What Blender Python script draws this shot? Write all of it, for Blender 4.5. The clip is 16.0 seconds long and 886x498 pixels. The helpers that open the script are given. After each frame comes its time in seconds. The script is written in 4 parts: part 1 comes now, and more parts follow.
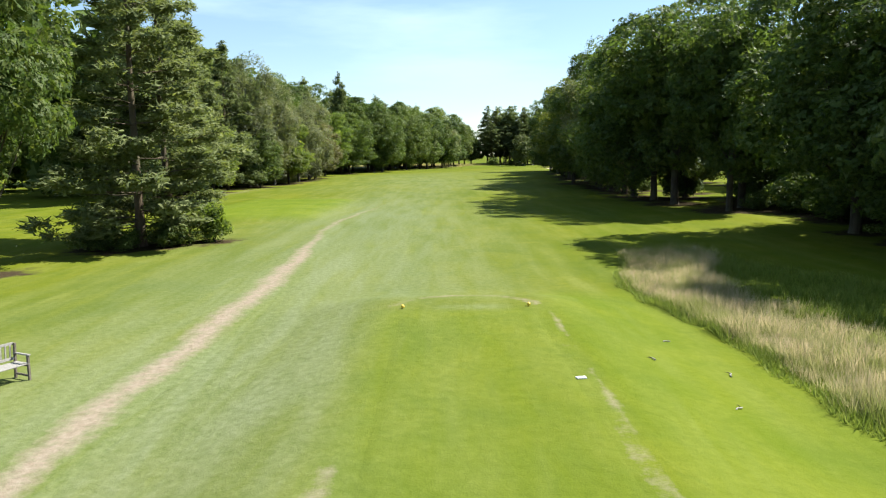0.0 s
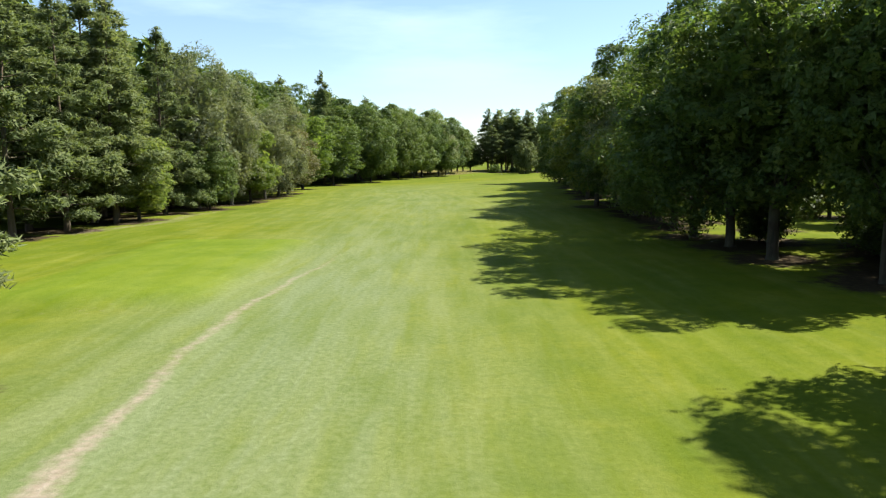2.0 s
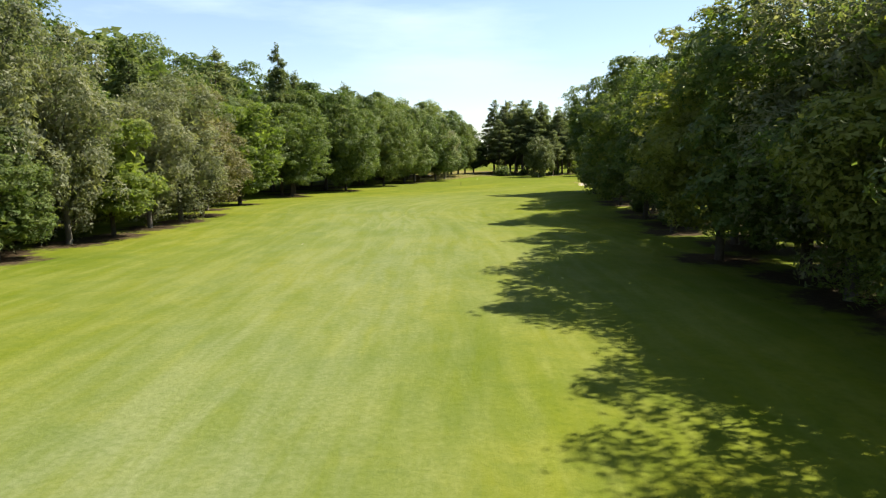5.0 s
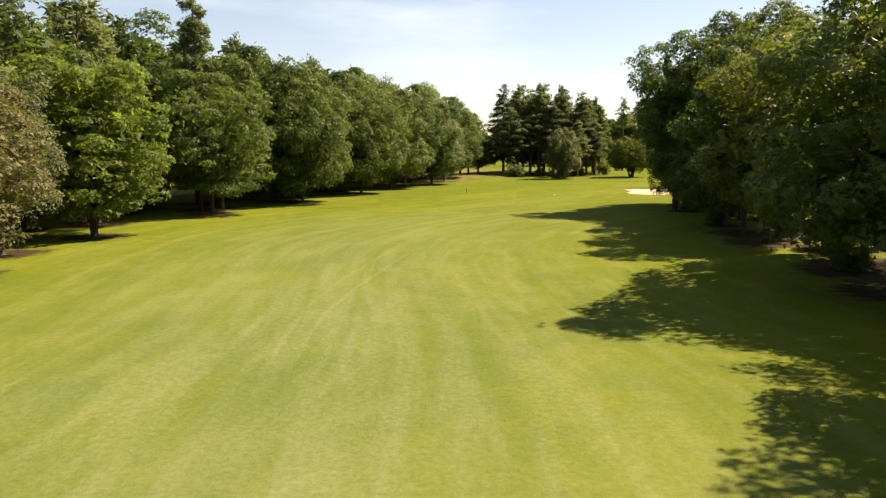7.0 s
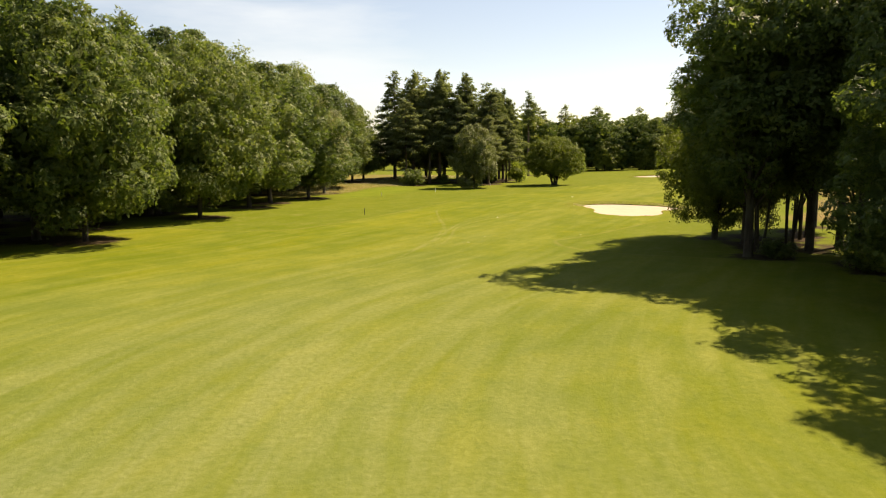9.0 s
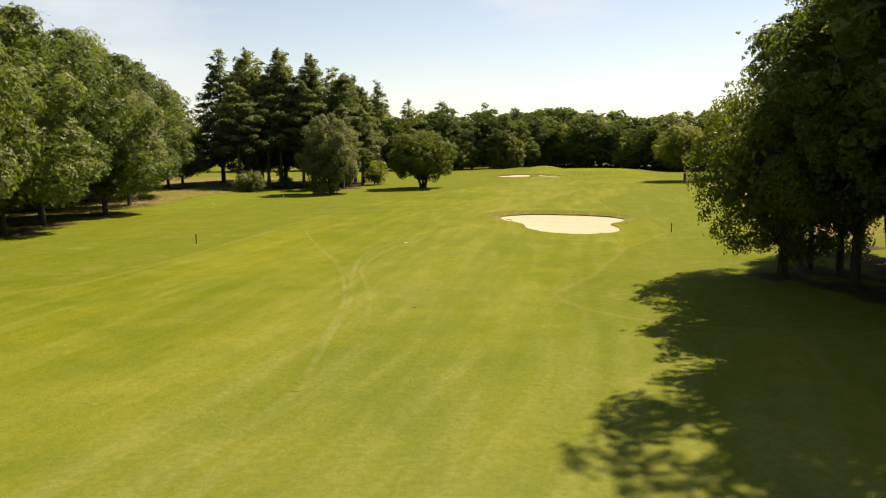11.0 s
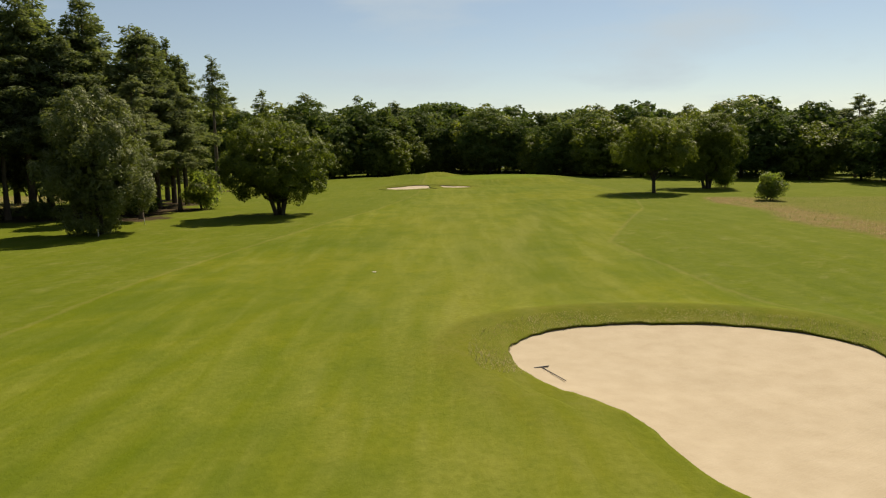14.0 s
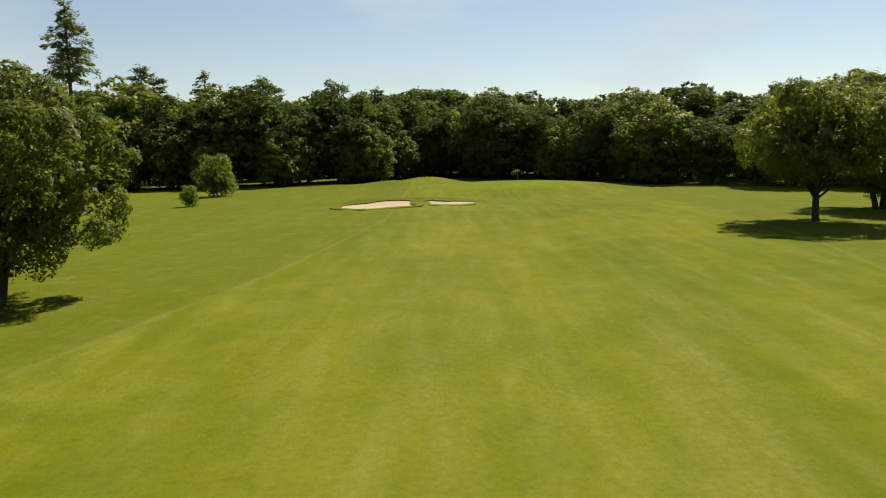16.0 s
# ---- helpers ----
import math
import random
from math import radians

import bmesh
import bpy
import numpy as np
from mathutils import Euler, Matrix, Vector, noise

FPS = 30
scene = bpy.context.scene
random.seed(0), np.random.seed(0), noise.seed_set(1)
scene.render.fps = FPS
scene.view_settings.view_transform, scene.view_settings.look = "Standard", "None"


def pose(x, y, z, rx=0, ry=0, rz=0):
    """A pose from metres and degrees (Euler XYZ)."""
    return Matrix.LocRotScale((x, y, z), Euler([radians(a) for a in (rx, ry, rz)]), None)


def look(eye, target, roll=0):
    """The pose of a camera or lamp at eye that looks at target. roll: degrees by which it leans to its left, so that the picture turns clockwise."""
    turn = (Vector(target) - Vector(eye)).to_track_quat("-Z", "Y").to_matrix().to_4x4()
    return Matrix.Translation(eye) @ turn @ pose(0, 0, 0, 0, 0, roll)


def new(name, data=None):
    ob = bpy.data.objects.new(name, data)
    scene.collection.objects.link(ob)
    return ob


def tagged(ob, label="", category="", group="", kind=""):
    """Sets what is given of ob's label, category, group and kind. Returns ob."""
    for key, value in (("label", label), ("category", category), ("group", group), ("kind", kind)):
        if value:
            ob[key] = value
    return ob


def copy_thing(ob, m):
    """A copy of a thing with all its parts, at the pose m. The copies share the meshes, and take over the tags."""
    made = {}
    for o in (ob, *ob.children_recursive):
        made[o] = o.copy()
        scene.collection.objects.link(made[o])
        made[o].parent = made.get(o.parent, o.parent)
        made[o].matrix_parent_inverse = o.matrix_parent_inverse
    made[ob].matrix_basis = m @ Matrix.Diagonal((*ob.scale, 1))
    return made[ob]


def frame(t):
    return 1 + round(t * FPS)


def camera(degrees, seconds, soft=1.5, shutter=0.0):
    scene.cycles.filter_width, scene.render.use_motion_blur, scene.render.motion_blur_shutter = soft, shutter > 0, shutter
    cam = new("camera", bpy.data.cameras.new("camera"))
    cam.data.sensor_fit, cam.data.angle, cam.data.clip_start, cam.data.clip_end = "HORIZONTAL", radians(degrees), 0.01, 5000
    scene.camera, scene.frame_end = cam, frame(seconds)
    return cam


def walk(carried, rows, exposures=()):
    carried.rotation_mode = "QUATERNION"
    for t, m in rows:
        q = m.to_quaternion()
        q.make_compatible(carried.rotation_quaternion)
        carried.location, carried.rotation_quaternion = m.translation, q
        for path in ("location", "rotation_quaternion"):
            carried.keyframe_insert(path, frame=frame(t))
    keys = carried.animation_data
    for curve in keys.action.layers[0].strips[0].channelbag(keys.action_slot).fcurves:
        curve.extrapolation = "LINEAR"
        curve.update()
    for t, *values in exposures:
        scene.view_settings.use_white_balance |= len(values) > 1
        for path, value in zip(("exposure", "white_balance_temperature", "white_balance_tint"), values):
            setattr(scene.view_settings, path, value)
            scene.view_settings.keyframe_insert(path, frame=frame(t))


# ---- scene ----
cam = camera(63.3, 16.0, soft=1.2)
METRES, EYE, TILT, LEAN, TURN = 310.0, 5.5, 0.0, 0.0, 0.0
ROWS = [
    (0.0, 0.0, 0.0, 0.0, -0.09, -7.5, 0.7),
    (0.5, 0.0009, 0.0198, 0.0022, -0.11, -7.45, 0.65),
    (1.0, 0.0019, 0.0395, 0.004, -0.13, -7.41, 0.61),
    (1.5, 0.0029, 0.0606, 0.0053, -0.14, -7.36, 0.53),
    (2.0, 0.0037, 0.0811, 0.0061, -0.13, -7.34, 0.53),
    (2.5, 0.0046, 0.103, 0.0066, -0.11, -7.32, 0.5),
    (3.0, 0.0054, 0.1241, 0.007, -0.09, -7.3, 0.52),
    (3.5, 0.0063, 0.1466, 0.0076, -0.07, -7.32, 0.53),
    (4.0, 0.0075, 0.175, 0.008, -0.07, -7.33, 0.54),
    (6.5, 0.0084, 0.3575, 0.0084, 0.16, -7.83, 0.36),
    (7.0, 0.0071, 0.4031, 0.0086, -0.19, -7.86, 0.4),
    (7.5, 0.006, 0.4471, 0.0087, -1.15, -7.84, 0.37),
    (8.0, 0.0045, 0.4859, 0.0086, -2.97, -7.8, 0.35),
    (8.5, 0.0028, 0.5202, 0.0084, -6.54, -7.75, 0.34),
    (9.0, 0.0013, 0.5492, 0.008, -10.43, -7.73, 0.25),
    (11.5, 0.008, 0.6719, 0.0063, -27.35, -7.85, 0.57),
    (12.0, 0.0163, 0.6977, 0.0063, -30.12, -7.81, 0.64),
    (12.5, 0.0266, 0.7234, 0.0063, -32.67, -7.78, 0.7),
    (13.0, 0.0391, 0.7493, 0.0064, -34.03, -7.74, 0.78),
    (13.5, 0.0553, 0.777, 0.0061, -34.75, -7.72, 0.87),
    (14.0, 0.0758, 0.8083, 0.0058, -35.08, -7.71, 0.94),
    (14.5, 0.0997, 0.8417, 0.0054, -35.1, -7.69, 0.98),
    (15.0, 0.1252, 0.8762, 0.0051, -35.1, -7.7, 1.04),
    (15.5, 0.152, 0.9119, 0.0045, -35.09, -7.69, 1.05),
    (16.0, 0.1798, 0.9477, 0.0041, -35.04, -7.7, 1.08),
]
EXPOSURES = [(0.0, 1.80, 6000, 7), (4.2, 1.82, 6100, 9), (6.3, 1.78, 7300, 18), (9.2, 1.69, 8100, 20), (11.3, 1.43, 7900, 19), (12.3, 1.07, 7300, 15), (14.2, 0.90, 7200, 13), (16.0, 1.08, 7200, 12)]
walk(cam, [(t, pose(0, 0, EYE, TILT, LEAN, TURN) @ pose(METRES * x, METRES * y, METRES * z, 90 + pitch, roll, yaw)) for t, x, y, z, yaw, pitch, roll in ROWS], EXPOSURES)

# ---- world and sun ----
SUN_TO = Vector((0.91, 0.41, 0.0)).normalized()
SUN_ELEV = radians(48.5)
world = bpy.data.worlds.new("sky")
scene.world = world
world.use_nodes = True
wn, wl = world.node_tree.nodes, world.node_tree.links
wn.clear()
sky = wn.new("ShaderNodeTexSky")
sky.sky_type, sky.sun_disc = "NISHITA", False
sky.sun_elevation, sky.sun_rotation = SUN_ELEV, math.atan2(SUN_TO.x, SUN_TO.y)
sky.air_density, sky.dust_density, sky.ozone_density = 1.0, 0.1, 1.2
SKY_STRENGTH = 0.048
# thin high cloud, streaked along one way, over the whole sky
tc = wn.new("ShaderNodeTexCoord")
mp = wn.new("ShaderNodeMapping")
mp.inputs["Scale"].default_value = (1.2, 2.4, 7.0)
mp.inputs["Rotation"].default_value = (0.0, 0.12, 0.4)
mp.inputs["Location"].default_value = (0.35, 0.9, 0.6)
cn = wn.new("ShaderNodeTexNoise")
cn.inputs["Scale"].default_value, cn.inputs["Detail"].default_value, cn.inputs["Roughness"].default_value = 1.7, 7.0, 0.55
cr = wn.new("ShaderNodeValToRGB")
cr.color_ramp.elements[0].position, cr.color_ramp.elements[1].position = 0.49, 0.70
cr.color_ramp.elements[0].color = (0.14, 0.14, 0.14, 1)
cr.color_ramp.elements[1].color = (0.75, 0.75, 0.75, 1)
cm = wn.new("ShaderNodeMixRGB")
cm.inputs["Color2"].default_value = (5.6, 6.9, 7.9, 1)
bg, wo = wn.new("ShaderNodeBackground"), wn.new("ShaderNodeOutputWorld")
bg.inputs["Strength"].default_value = SKY_STRENGTH
wl.new(tc.outputs["Generated"], mp.inputs["Vector"])
wl.new(mp.outputs["Vector"], cn.inputs["Vector"])
wl.new(cn.outputs["Fac"], cr.inputs["Fac"])
wl.new(cr.outputs["Color"], cm.inputs["Fac"])
wl.new(sky.outputs["Color"], cm.inputs["Color1"])
wl.new(cm.outputs["Color"], bg.inputs["Color"])
wl.new(bg.outputs["Background"], wo.inputs["Surface"])

sun = new("sun", bpy.data.lights.new("sun", "SUN"))
sun.data.energy, sun.data.angle, sun.data.color = 5.0, radians(0.6), (1.0, 0.91, 0.76)
sun.matrix_world = look((0, 0, 60), Vector((0, 0, 60)) - SUN_TO * math.cos(SUN_ELEV) - Vector((0, 0, math.sin(SUN_ELEV))))


# ---- materials ----
class Nodes:
    """A small node builder: m.add(type, inputs by name or index, **settings) returns the node."""

    def __init__(self, name):
        self.mat = bpy.data.materials.new(name)
        self.mat.use_nodes = True
        self.t = self.mat.node_tree
        self.t.nodes.clear()
        self.out = self.t.nodes.new("ShaderNodeOutputMaterial")

    def put(self, socket, value):
        if isinstance(value, bpy.types.NodeSocket):
            self.t.links.new(value, socket)
        else:
            socket.default_value = value

    def noise(self, vec, scale, detail=4.0, rough=0.55, distort=0.0):
        n = self.t.nodes.new("ShaderNodeTexNoise")
        self.put(n.inputs["Vector"], vec)
        n.inputs["Scale"].default_value, n.inputs["Detail"].default_value = scale, detail
        n.inputs["Roughness"].default_value, n.inputs["Distortion"].default_value = rough, distort
        return n.outputs["Fac"]

    def coords(self, scale=(1, 1, 1), turn=(0, 0, 0)):
        c, m = self.t.nodes.new("ShaderNodeTexCoord"), self.t.nodes.new("ShaderNodeMapping")
        m.inputs["Scale"].default_value, m.inputs["Rotation"].default_value = scale, turn
        self.t.links.new(c.outputs["Object"], m.inputs["Vector"])
        return m.outputs["Vector"]

    def ramp(self, fac, *stops):
        r = self.t.nodes.new("ShaderNodeValToRGB")
        while len(r.color_ramp.elements) < len(stops):
            r.color_ramp.elements.new(0.5)
        for e, (p, c) in zip(r.color_ramp.elements, stops):
            e.position, e.color = p, (*c, 1) if len(c) == 3 else c
        self.put(r.inputs["Fac"], fac)
        return r.outputs["Color"]

    def grey(self, fac, lo, hi, a=0.0, b=1.0):
        r = self.t.nodes.new("ShaderNodeMapRange")
        r.clamp = True
        self.put(r.inputs["Value"], fac)
        for k, v in zip(("From Min", "From Max", "To Min", "To Max"), (lo, hi, a, b)):
            r.inputs[k].default_value = v
        return r.outputs["Result"]

    def mix(self, fac, a, b, mode="MIX"):
        n = self.t.nodes.new("ShaderNodeMixRGB")
        n.blend_type = mode
        self.put(n.inputs["Fac"], fac)
        for s, v in (("Color1", a), ("Color2", b)):
            self.put(n.inputs[s], (*v, 1) if isinstance(v, tuple) and len(v) == 3 else v)
        return n.outputs["Color"]

    def math(self, op, a, b=0.0):
        n = self.t.nodes.new("ShaderNodeMath")
        n.operation = op
        self.put(n.inputs[0], a)
        self.put(n.inputs[1], b)
        return n.outputs[0]

    def attr(self, name):
        n = self.t.nodes.new("ShaderNodeAttribute")
        n.attribute_name = name
        return n.outputs["Fac"]

    def bump(self, height, strength, dist=0.05, normal=None):
        n = self.t.nodes.new("ShaderNodeBump")
        n.inputs["Strength"].default_value, n.inputs["Distance"].default_value = strength, dist
        self.put(n.inputs["Height"], height)
        if normal is not None:
            self.put(n.inputs["Normal"], normal)
        return n.outputs["Normal"]

    def surface(self, color, rough=0.8, spec=0.2, metal=0.0, normal=None):
        p = self.t.nodes.new("ShaderNodeBsdfPrincipled")
        self.put(p.inputs["Base Color"], (*color, 1) if isinstance(color, tuple) and len(color) == 3 else color)
        self.put(p.inputs["Roughness"], rough)
        p.inputs["Specular IOR Level"].default_value, p.inputs["Metallic"].default_value = spec, metal
        if normal is not None:
            self.put(p.inputs["Normal"], normal)
        return p.outputs["BSDF"]

    def done(self, shader):
        self.t.links.new(shader, self.out.inputs["Surface"])
        return self.mat


def grass_material():
    """Mown grass with dry streaks and clover patches; bare soil, hay, leaf litter and close-mown turf come in by attributes."""
    m = Nodes("mown_grass")
    c = m.coords()
    flow = m.t.nodes.new("ShaderNodeCombineXYZ")
    across = m.attr("across")
    m.put(flow.inputs[0], across)
    m.put(flow.inputs[1], m.math("MULTIPLY", m.attr("along"), 0.12))
    along = flow.outputs[0]
    big = m.noise(c, 0.055, 3.0, 0.5)
    mid = m.noise(c, 0.30, 5.0, 0.62, 0.6)
    streak = m.noise(along, 0.8, 6.0, 0.62, 0.4)
    band = m.noise(along, 0.20, 2.0, 0.5)
    fine = m.noise(c, 4.0, 6.0, 0.7)
    grain = m.noise(c, 26.0, 3.0, 0.7)
    clump = m.noise(c, 1.3, 6.0, 0.72, 0.6)
    green = m.ramp(m.math("ADD", m.math("MULTIPLY", big, 0.5), m.math("MULTIPLY", mid, 0.5)),
                   (0.34, (0.0560, 0.0790, 0.0045)), (0.48, (0.0740, 0.0930, 0.0050)), (0.62, (0.0960, 0.1070, 0.0070)))
    dry = m.ramp(fine, (0.3, (0.0980, 0.1130, 0.0140)), (0.7, (0.1290, 0.1410, 0.0270)))
    green = m.mix(m.grey(clump, 0.50, 0.72, 0.0, 0.6), green, (0.0480, 0.0710, 0.0040))
    base = m.mix(m.math("MULTIPLY", m.grey(streak, 0.46, 0.68), m.grey(mid, 0.36, 0.66, 0.14, 0.55)), green, dry)
    pale = m.ramp(fine, (0.3, (0.0860, 0.1080, 0.0450)), (0.7, (0.1270, 0.1440, 0.0820)))
    pale = m.mix(m.grey(m.attr("along"), 170, 260), pale, m.ramp(fine, (0.3, (0.1000, 0.1090, 0.0170)), (0.7, (0.1380, 0.1420, 0.0330))))
    base = m.mix(m.math("MULTIPLY", m.attr("pale"), m.grey(streak, 0.32, 0.60, 0.45, 0.90)), base, pale)
    base = m.mix(0.52, base, m.ramp(band, (0.35, (0.41, 0.44, 0.40)), (0.65, (0.57, 0.55, 0.54))), "OVERLAY")
    # wheel tracks of the mowers
    wander = m.math("MULTIPLY", m.math("SUBTRACT", m.noise(along, 0.12, 2.0), 0.5), 5.0)
    for at in (-2.2, -0.8, 5.2, -9.0, -13.6, -15.0):
        off = m.math("ABSOLUTE", m.math("SUBTRACT", m.math("ADD", across, wander), at))
        mark = m.math("MULTIPLY", m.grey(off, 0.06, 0.34, 0.32, 0.0), m.grey(m.noise(c, 0.09, 2.0), 0.46, 0.62))
        base = m.mix(m.math("MULTIPLY", mark, m.grey(fine, 0.3, 0.6, 0.4, 1.0)), base, dry)
    rough = m.ramp(clump, (0.3, (0.0440, 0.0600, 0.0040)), (0.55, (0.0760, 0.0810, 0.0085)), (0.75, (0.1150, 0.1020, 0.0280)))
    verge = m.math("ADD", m.attr("bound"), m.math("MULTIPLY", m.math("SUBTRACT", m.noise(c, 0.9, 5.0, 0.6), 0.5), 0.9))
    straw = m.math("MULTIPLY", m.grey(m.noise(m.coords((1.0, 2.2, 1.0), (0, 0, 0.7)), 0.55, 6.0, 0.7, 1.2), 0.50, 0.68, 0.0, 0.55), m.grey(mid, 0.45, 0.6))
    long = m.mix(straw, m.ramp(clump, (0.3, (0.0460, 0.0660, 0.0040)), (0.55, (0.0680, 0.0880, 0.0055)), (0.75, (0.0940, 0.1090, 0.0110))), (0.150, 0.145, 0.060))
    base = m.mix(m.math("MULTIPLY", m.grey(verge, -0.15, 0.35), 0.68), base, long)
    base = m.mix(m.grey(m.math("ABSOLUTE", verge), 0.0, 0.32, 0.38, 0.0), base, (0.125, 0.118, 0.036))
    base = m.mix(m.math("MULTIPLY", m.attr("semi"), 0.7), base, rough)
    base = m.mix(m.math("MULTIPLY", m.attr("track"), m.grey(m.noise(c, 0.5, 5.0, 0.6), 0.38, 0.60, 0.15, 1.0)), base, (0.165, 0.160, 0.075))
    lush = m.ramp(mid, (0.3, (0.0650, 0.0980, 0.0050)), (0.7, (0.0980, 0.1260, 0.0095)))
    base = m.mix(m.math("MULTIPLY", m.attr("lush"), 0.55), base, lush)
    hay = m.ramp(m.noise(c, 1.3, 6.0, 0.7), (0.3, (0.080, 0.074, 0.018)), (0.5, (0.118, 0.086, 0.034)), (0.75, (0.158, 0.114, 0.052)))
    base = m.mix(m.math("MULTIPLY", m.attr("dry"), m.grey(mid, 0.3, 0.55, 0.55, 1.0)), base, hay)
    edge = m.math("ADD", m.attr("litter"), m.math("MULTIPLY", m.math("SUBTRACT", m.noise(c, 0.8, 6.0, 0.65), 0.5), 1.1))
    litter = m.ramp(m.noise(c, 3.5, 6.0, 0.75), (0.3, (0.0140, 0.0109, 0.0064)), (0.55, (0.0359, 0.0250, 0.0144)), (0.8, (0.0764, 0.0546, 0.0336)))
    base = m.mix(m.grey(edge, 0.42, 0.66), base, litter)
    worn = m.math("ADD", m.attr("worn"), m.math("MULTIPLY", m.math("SUBTRACT", m.noise(c, 1.9, 7.0, 0.75), 0.5), 1.0))
    soil = m.ramp(m.noise(c, 5.0, 6.0, 0.7), (0.3, (0.1450, 0.1150, 0.0860)), (0.6, (0.2050, 0.1710, 0.1380)), (0.8, (0.2450, 0.2120, 0.1780)))
    base = m.mix(m.grey(worn, 0.36, 0.82), base, soil)
    base = m.mix(0.34, base, m.ramp(fine, (0.25, (0.36, 0.38, 0.34)), (0.75, (0.64, 0.62, 0.60))), "OVERLAY")
    base = m.mix(0.16, base, m.ramp(grain, (0.25, (0.32, 0.35, 0.30)), (0.75, (0.68, 0.65, 0.64))), "OVERLAY")
    bump = m.bump(fine, 0.32, 0.10)
    bump = m.bump(grain, 0.3, 0.03, bump)
    return m.done(m.surface(m.mix(m.grey(streak, 0.3, 0.7, 0.0, 0.06), base, (0.170, 0.172, 0.100)), 0.95, 0.02, normal=bump))


def leaf_material(name, dark, mid, light, glow=0.35, rough=0.55, spec=0.18, gaps=True):
    m = Nodes(name)
    g = m.t.nodes.new("ShaderNodeNewGeometry").outputs["Random Per Island"]
    o = m.t.nodes.new("ShaderNodeObjectInfo").outputs["Random"]
    clump = m.noise(m.coords(), 0.45, 3.0, 0.6)
    f = m.math("ADD", m.math("MULTIPLY", g, 0.45), m.math("ADD", m.math("MULTIPLY", clump, 0.75), m.math("MULTIPLY", o, 0.30)))
    col = m.ramp(m.math("SUBTRACT", f, 0.25), (0.12, dark), (0.5, mid), (0.88, light))
    p = m.surface(col, rough, spec)
    tr = m.t.nodes.new("ShaderNodeBsdfTranslucent")
    m.put(tr.inputs["Color"], m.mix(1.0, col, (1.45, 1.5, 0.7), "MULTIPLY"))
    mx = m.t.nodes.new("ShaderNodeMixShader")
    mx.inputs[0].default_value = glow
    m.t.links.new(p, mx.inputs[1])
    m.t.links.new(tr.outputs[0], mx.inputs[2])
    if not gaps:
        return m.done(mx.outputs[0])
    # gaps between the single leaves of a spray
    gap = m.t.nodes.new("ShaderNodeMixShader")
    m.put(gap.inputs[0], m.grey(m.noise(m.coords(), 8.5, 1.0, 0.5), 0.42, 0.44))
    m.t.links.new(m.t.nodes.new("ShaderNodeBsdfTransparent").outputs[0], gap.inputs[1])
    m.t.links.new(mx.outputs[0], gap.inputs[2])
    return m.done(gap.outputs[0])


def bark_material(name, a, b, scale=6.0):
    m = Nodes(name)
    c = m.coords((1, 1, 0.22))
    n = m.noise(c, scale, 7.0, 0.7, 0.6)
    col = m.mix(m.grey(m.noise(m.coords(), 0.6, 3.0), 0.4, 0.7, 0.0, 0.5), m.ramp(n, (0.3, a), (0.7, b)), (0.09, 0.10, 0.055))
    return m.done(m.surface(col, 0.9, 0.15, normal=m.bump(n, 0.9, 0.06)))


def plain_material(name, a, b, scale=8.0, rough=0.7, spec=0.3, strength=0.3, dist=0.01):
    m = Nodes(name)
    n = m.noise(m.coords(), scale, 6.0, 0.65)
    return m.done(m.surface(m.ramp(n, (0.3, a), (0.7, b)), rough, spec, normal=m.bump(n, strength, dist)))


def sand_material():
    m = Nodes("bunker_sand")
    c = m.coords()
    rake = m.noise(m.coords((0.5, 5.0, 1), (0, 0, 0.5)), 2.4, 4.0, 0.6, 0.7)
    n = m.noise(c, 1.1, 5.0, 0.6)
    col = m.ramp(n, (0.3, (0.258, 0.217, 0.150)), (0.7, (0.300, 0.258, 0.186)))
    col = m.mix(0.35, col, m.ramp(m.noise(c, 22.0, 4.0, 0.7), (0.3, (0.46, 0.46, 0.46)), (0.7, (0.54, 0.54, 0.54))), "OVERLAY")
    b = m.bump(rake, 0.25, 0.03, m.bump(m.noise(c, 7.0, 5.0, 0.7), 0.3, 0.03))
    return m.done(m.surface(col, 0.95, 0.1, normal=b))


def hay_material():
    """Tall grass: green at the foot, straw at the head."""
    m = Nodes("tall_grass")
    g = m.t.nodes.new("ShaderNodeNewGeometry").outputs["Random Per Island"]
    patch = m.noise(m.coords(), 0.9, 5.0, 0.65)
    foot = m.ramp(g, (0.0, (0.105, 0.155, 0.014)), (1.0, (0.190, 0.230, 0.040)))
    head = m.ramp(g, (0.0, (0.30, 0.27, 0.11)), (0.5, (0.50, 0.40, 0.25)), (1.0, (0.47, 0.36, 0.24)))
    head = m.mix(m.grey(patch, 0.44, 0.62, 0.0, 0.80), head, foot)
    col = m.mix(m.grey(m.attr("tip"), 0.08, 0.6), foot, head)
    p = m.surface(col, 0.7, 0.15)
    tr = m.t.nodes.new("ShaderNodeBsdfTranslucent")
    m.put(tr.inputs["Color"], col)
    mx = m.t.nodes.new("ShaderNodeMixShader")
    mx.inputs[0].default_value = 0.45
    m.t.links.new(p, mx.inputs[1])
    m.t.links.new(tr.outputs[0], mx.inputs[2])
    return m.done(mx.outputs[0])


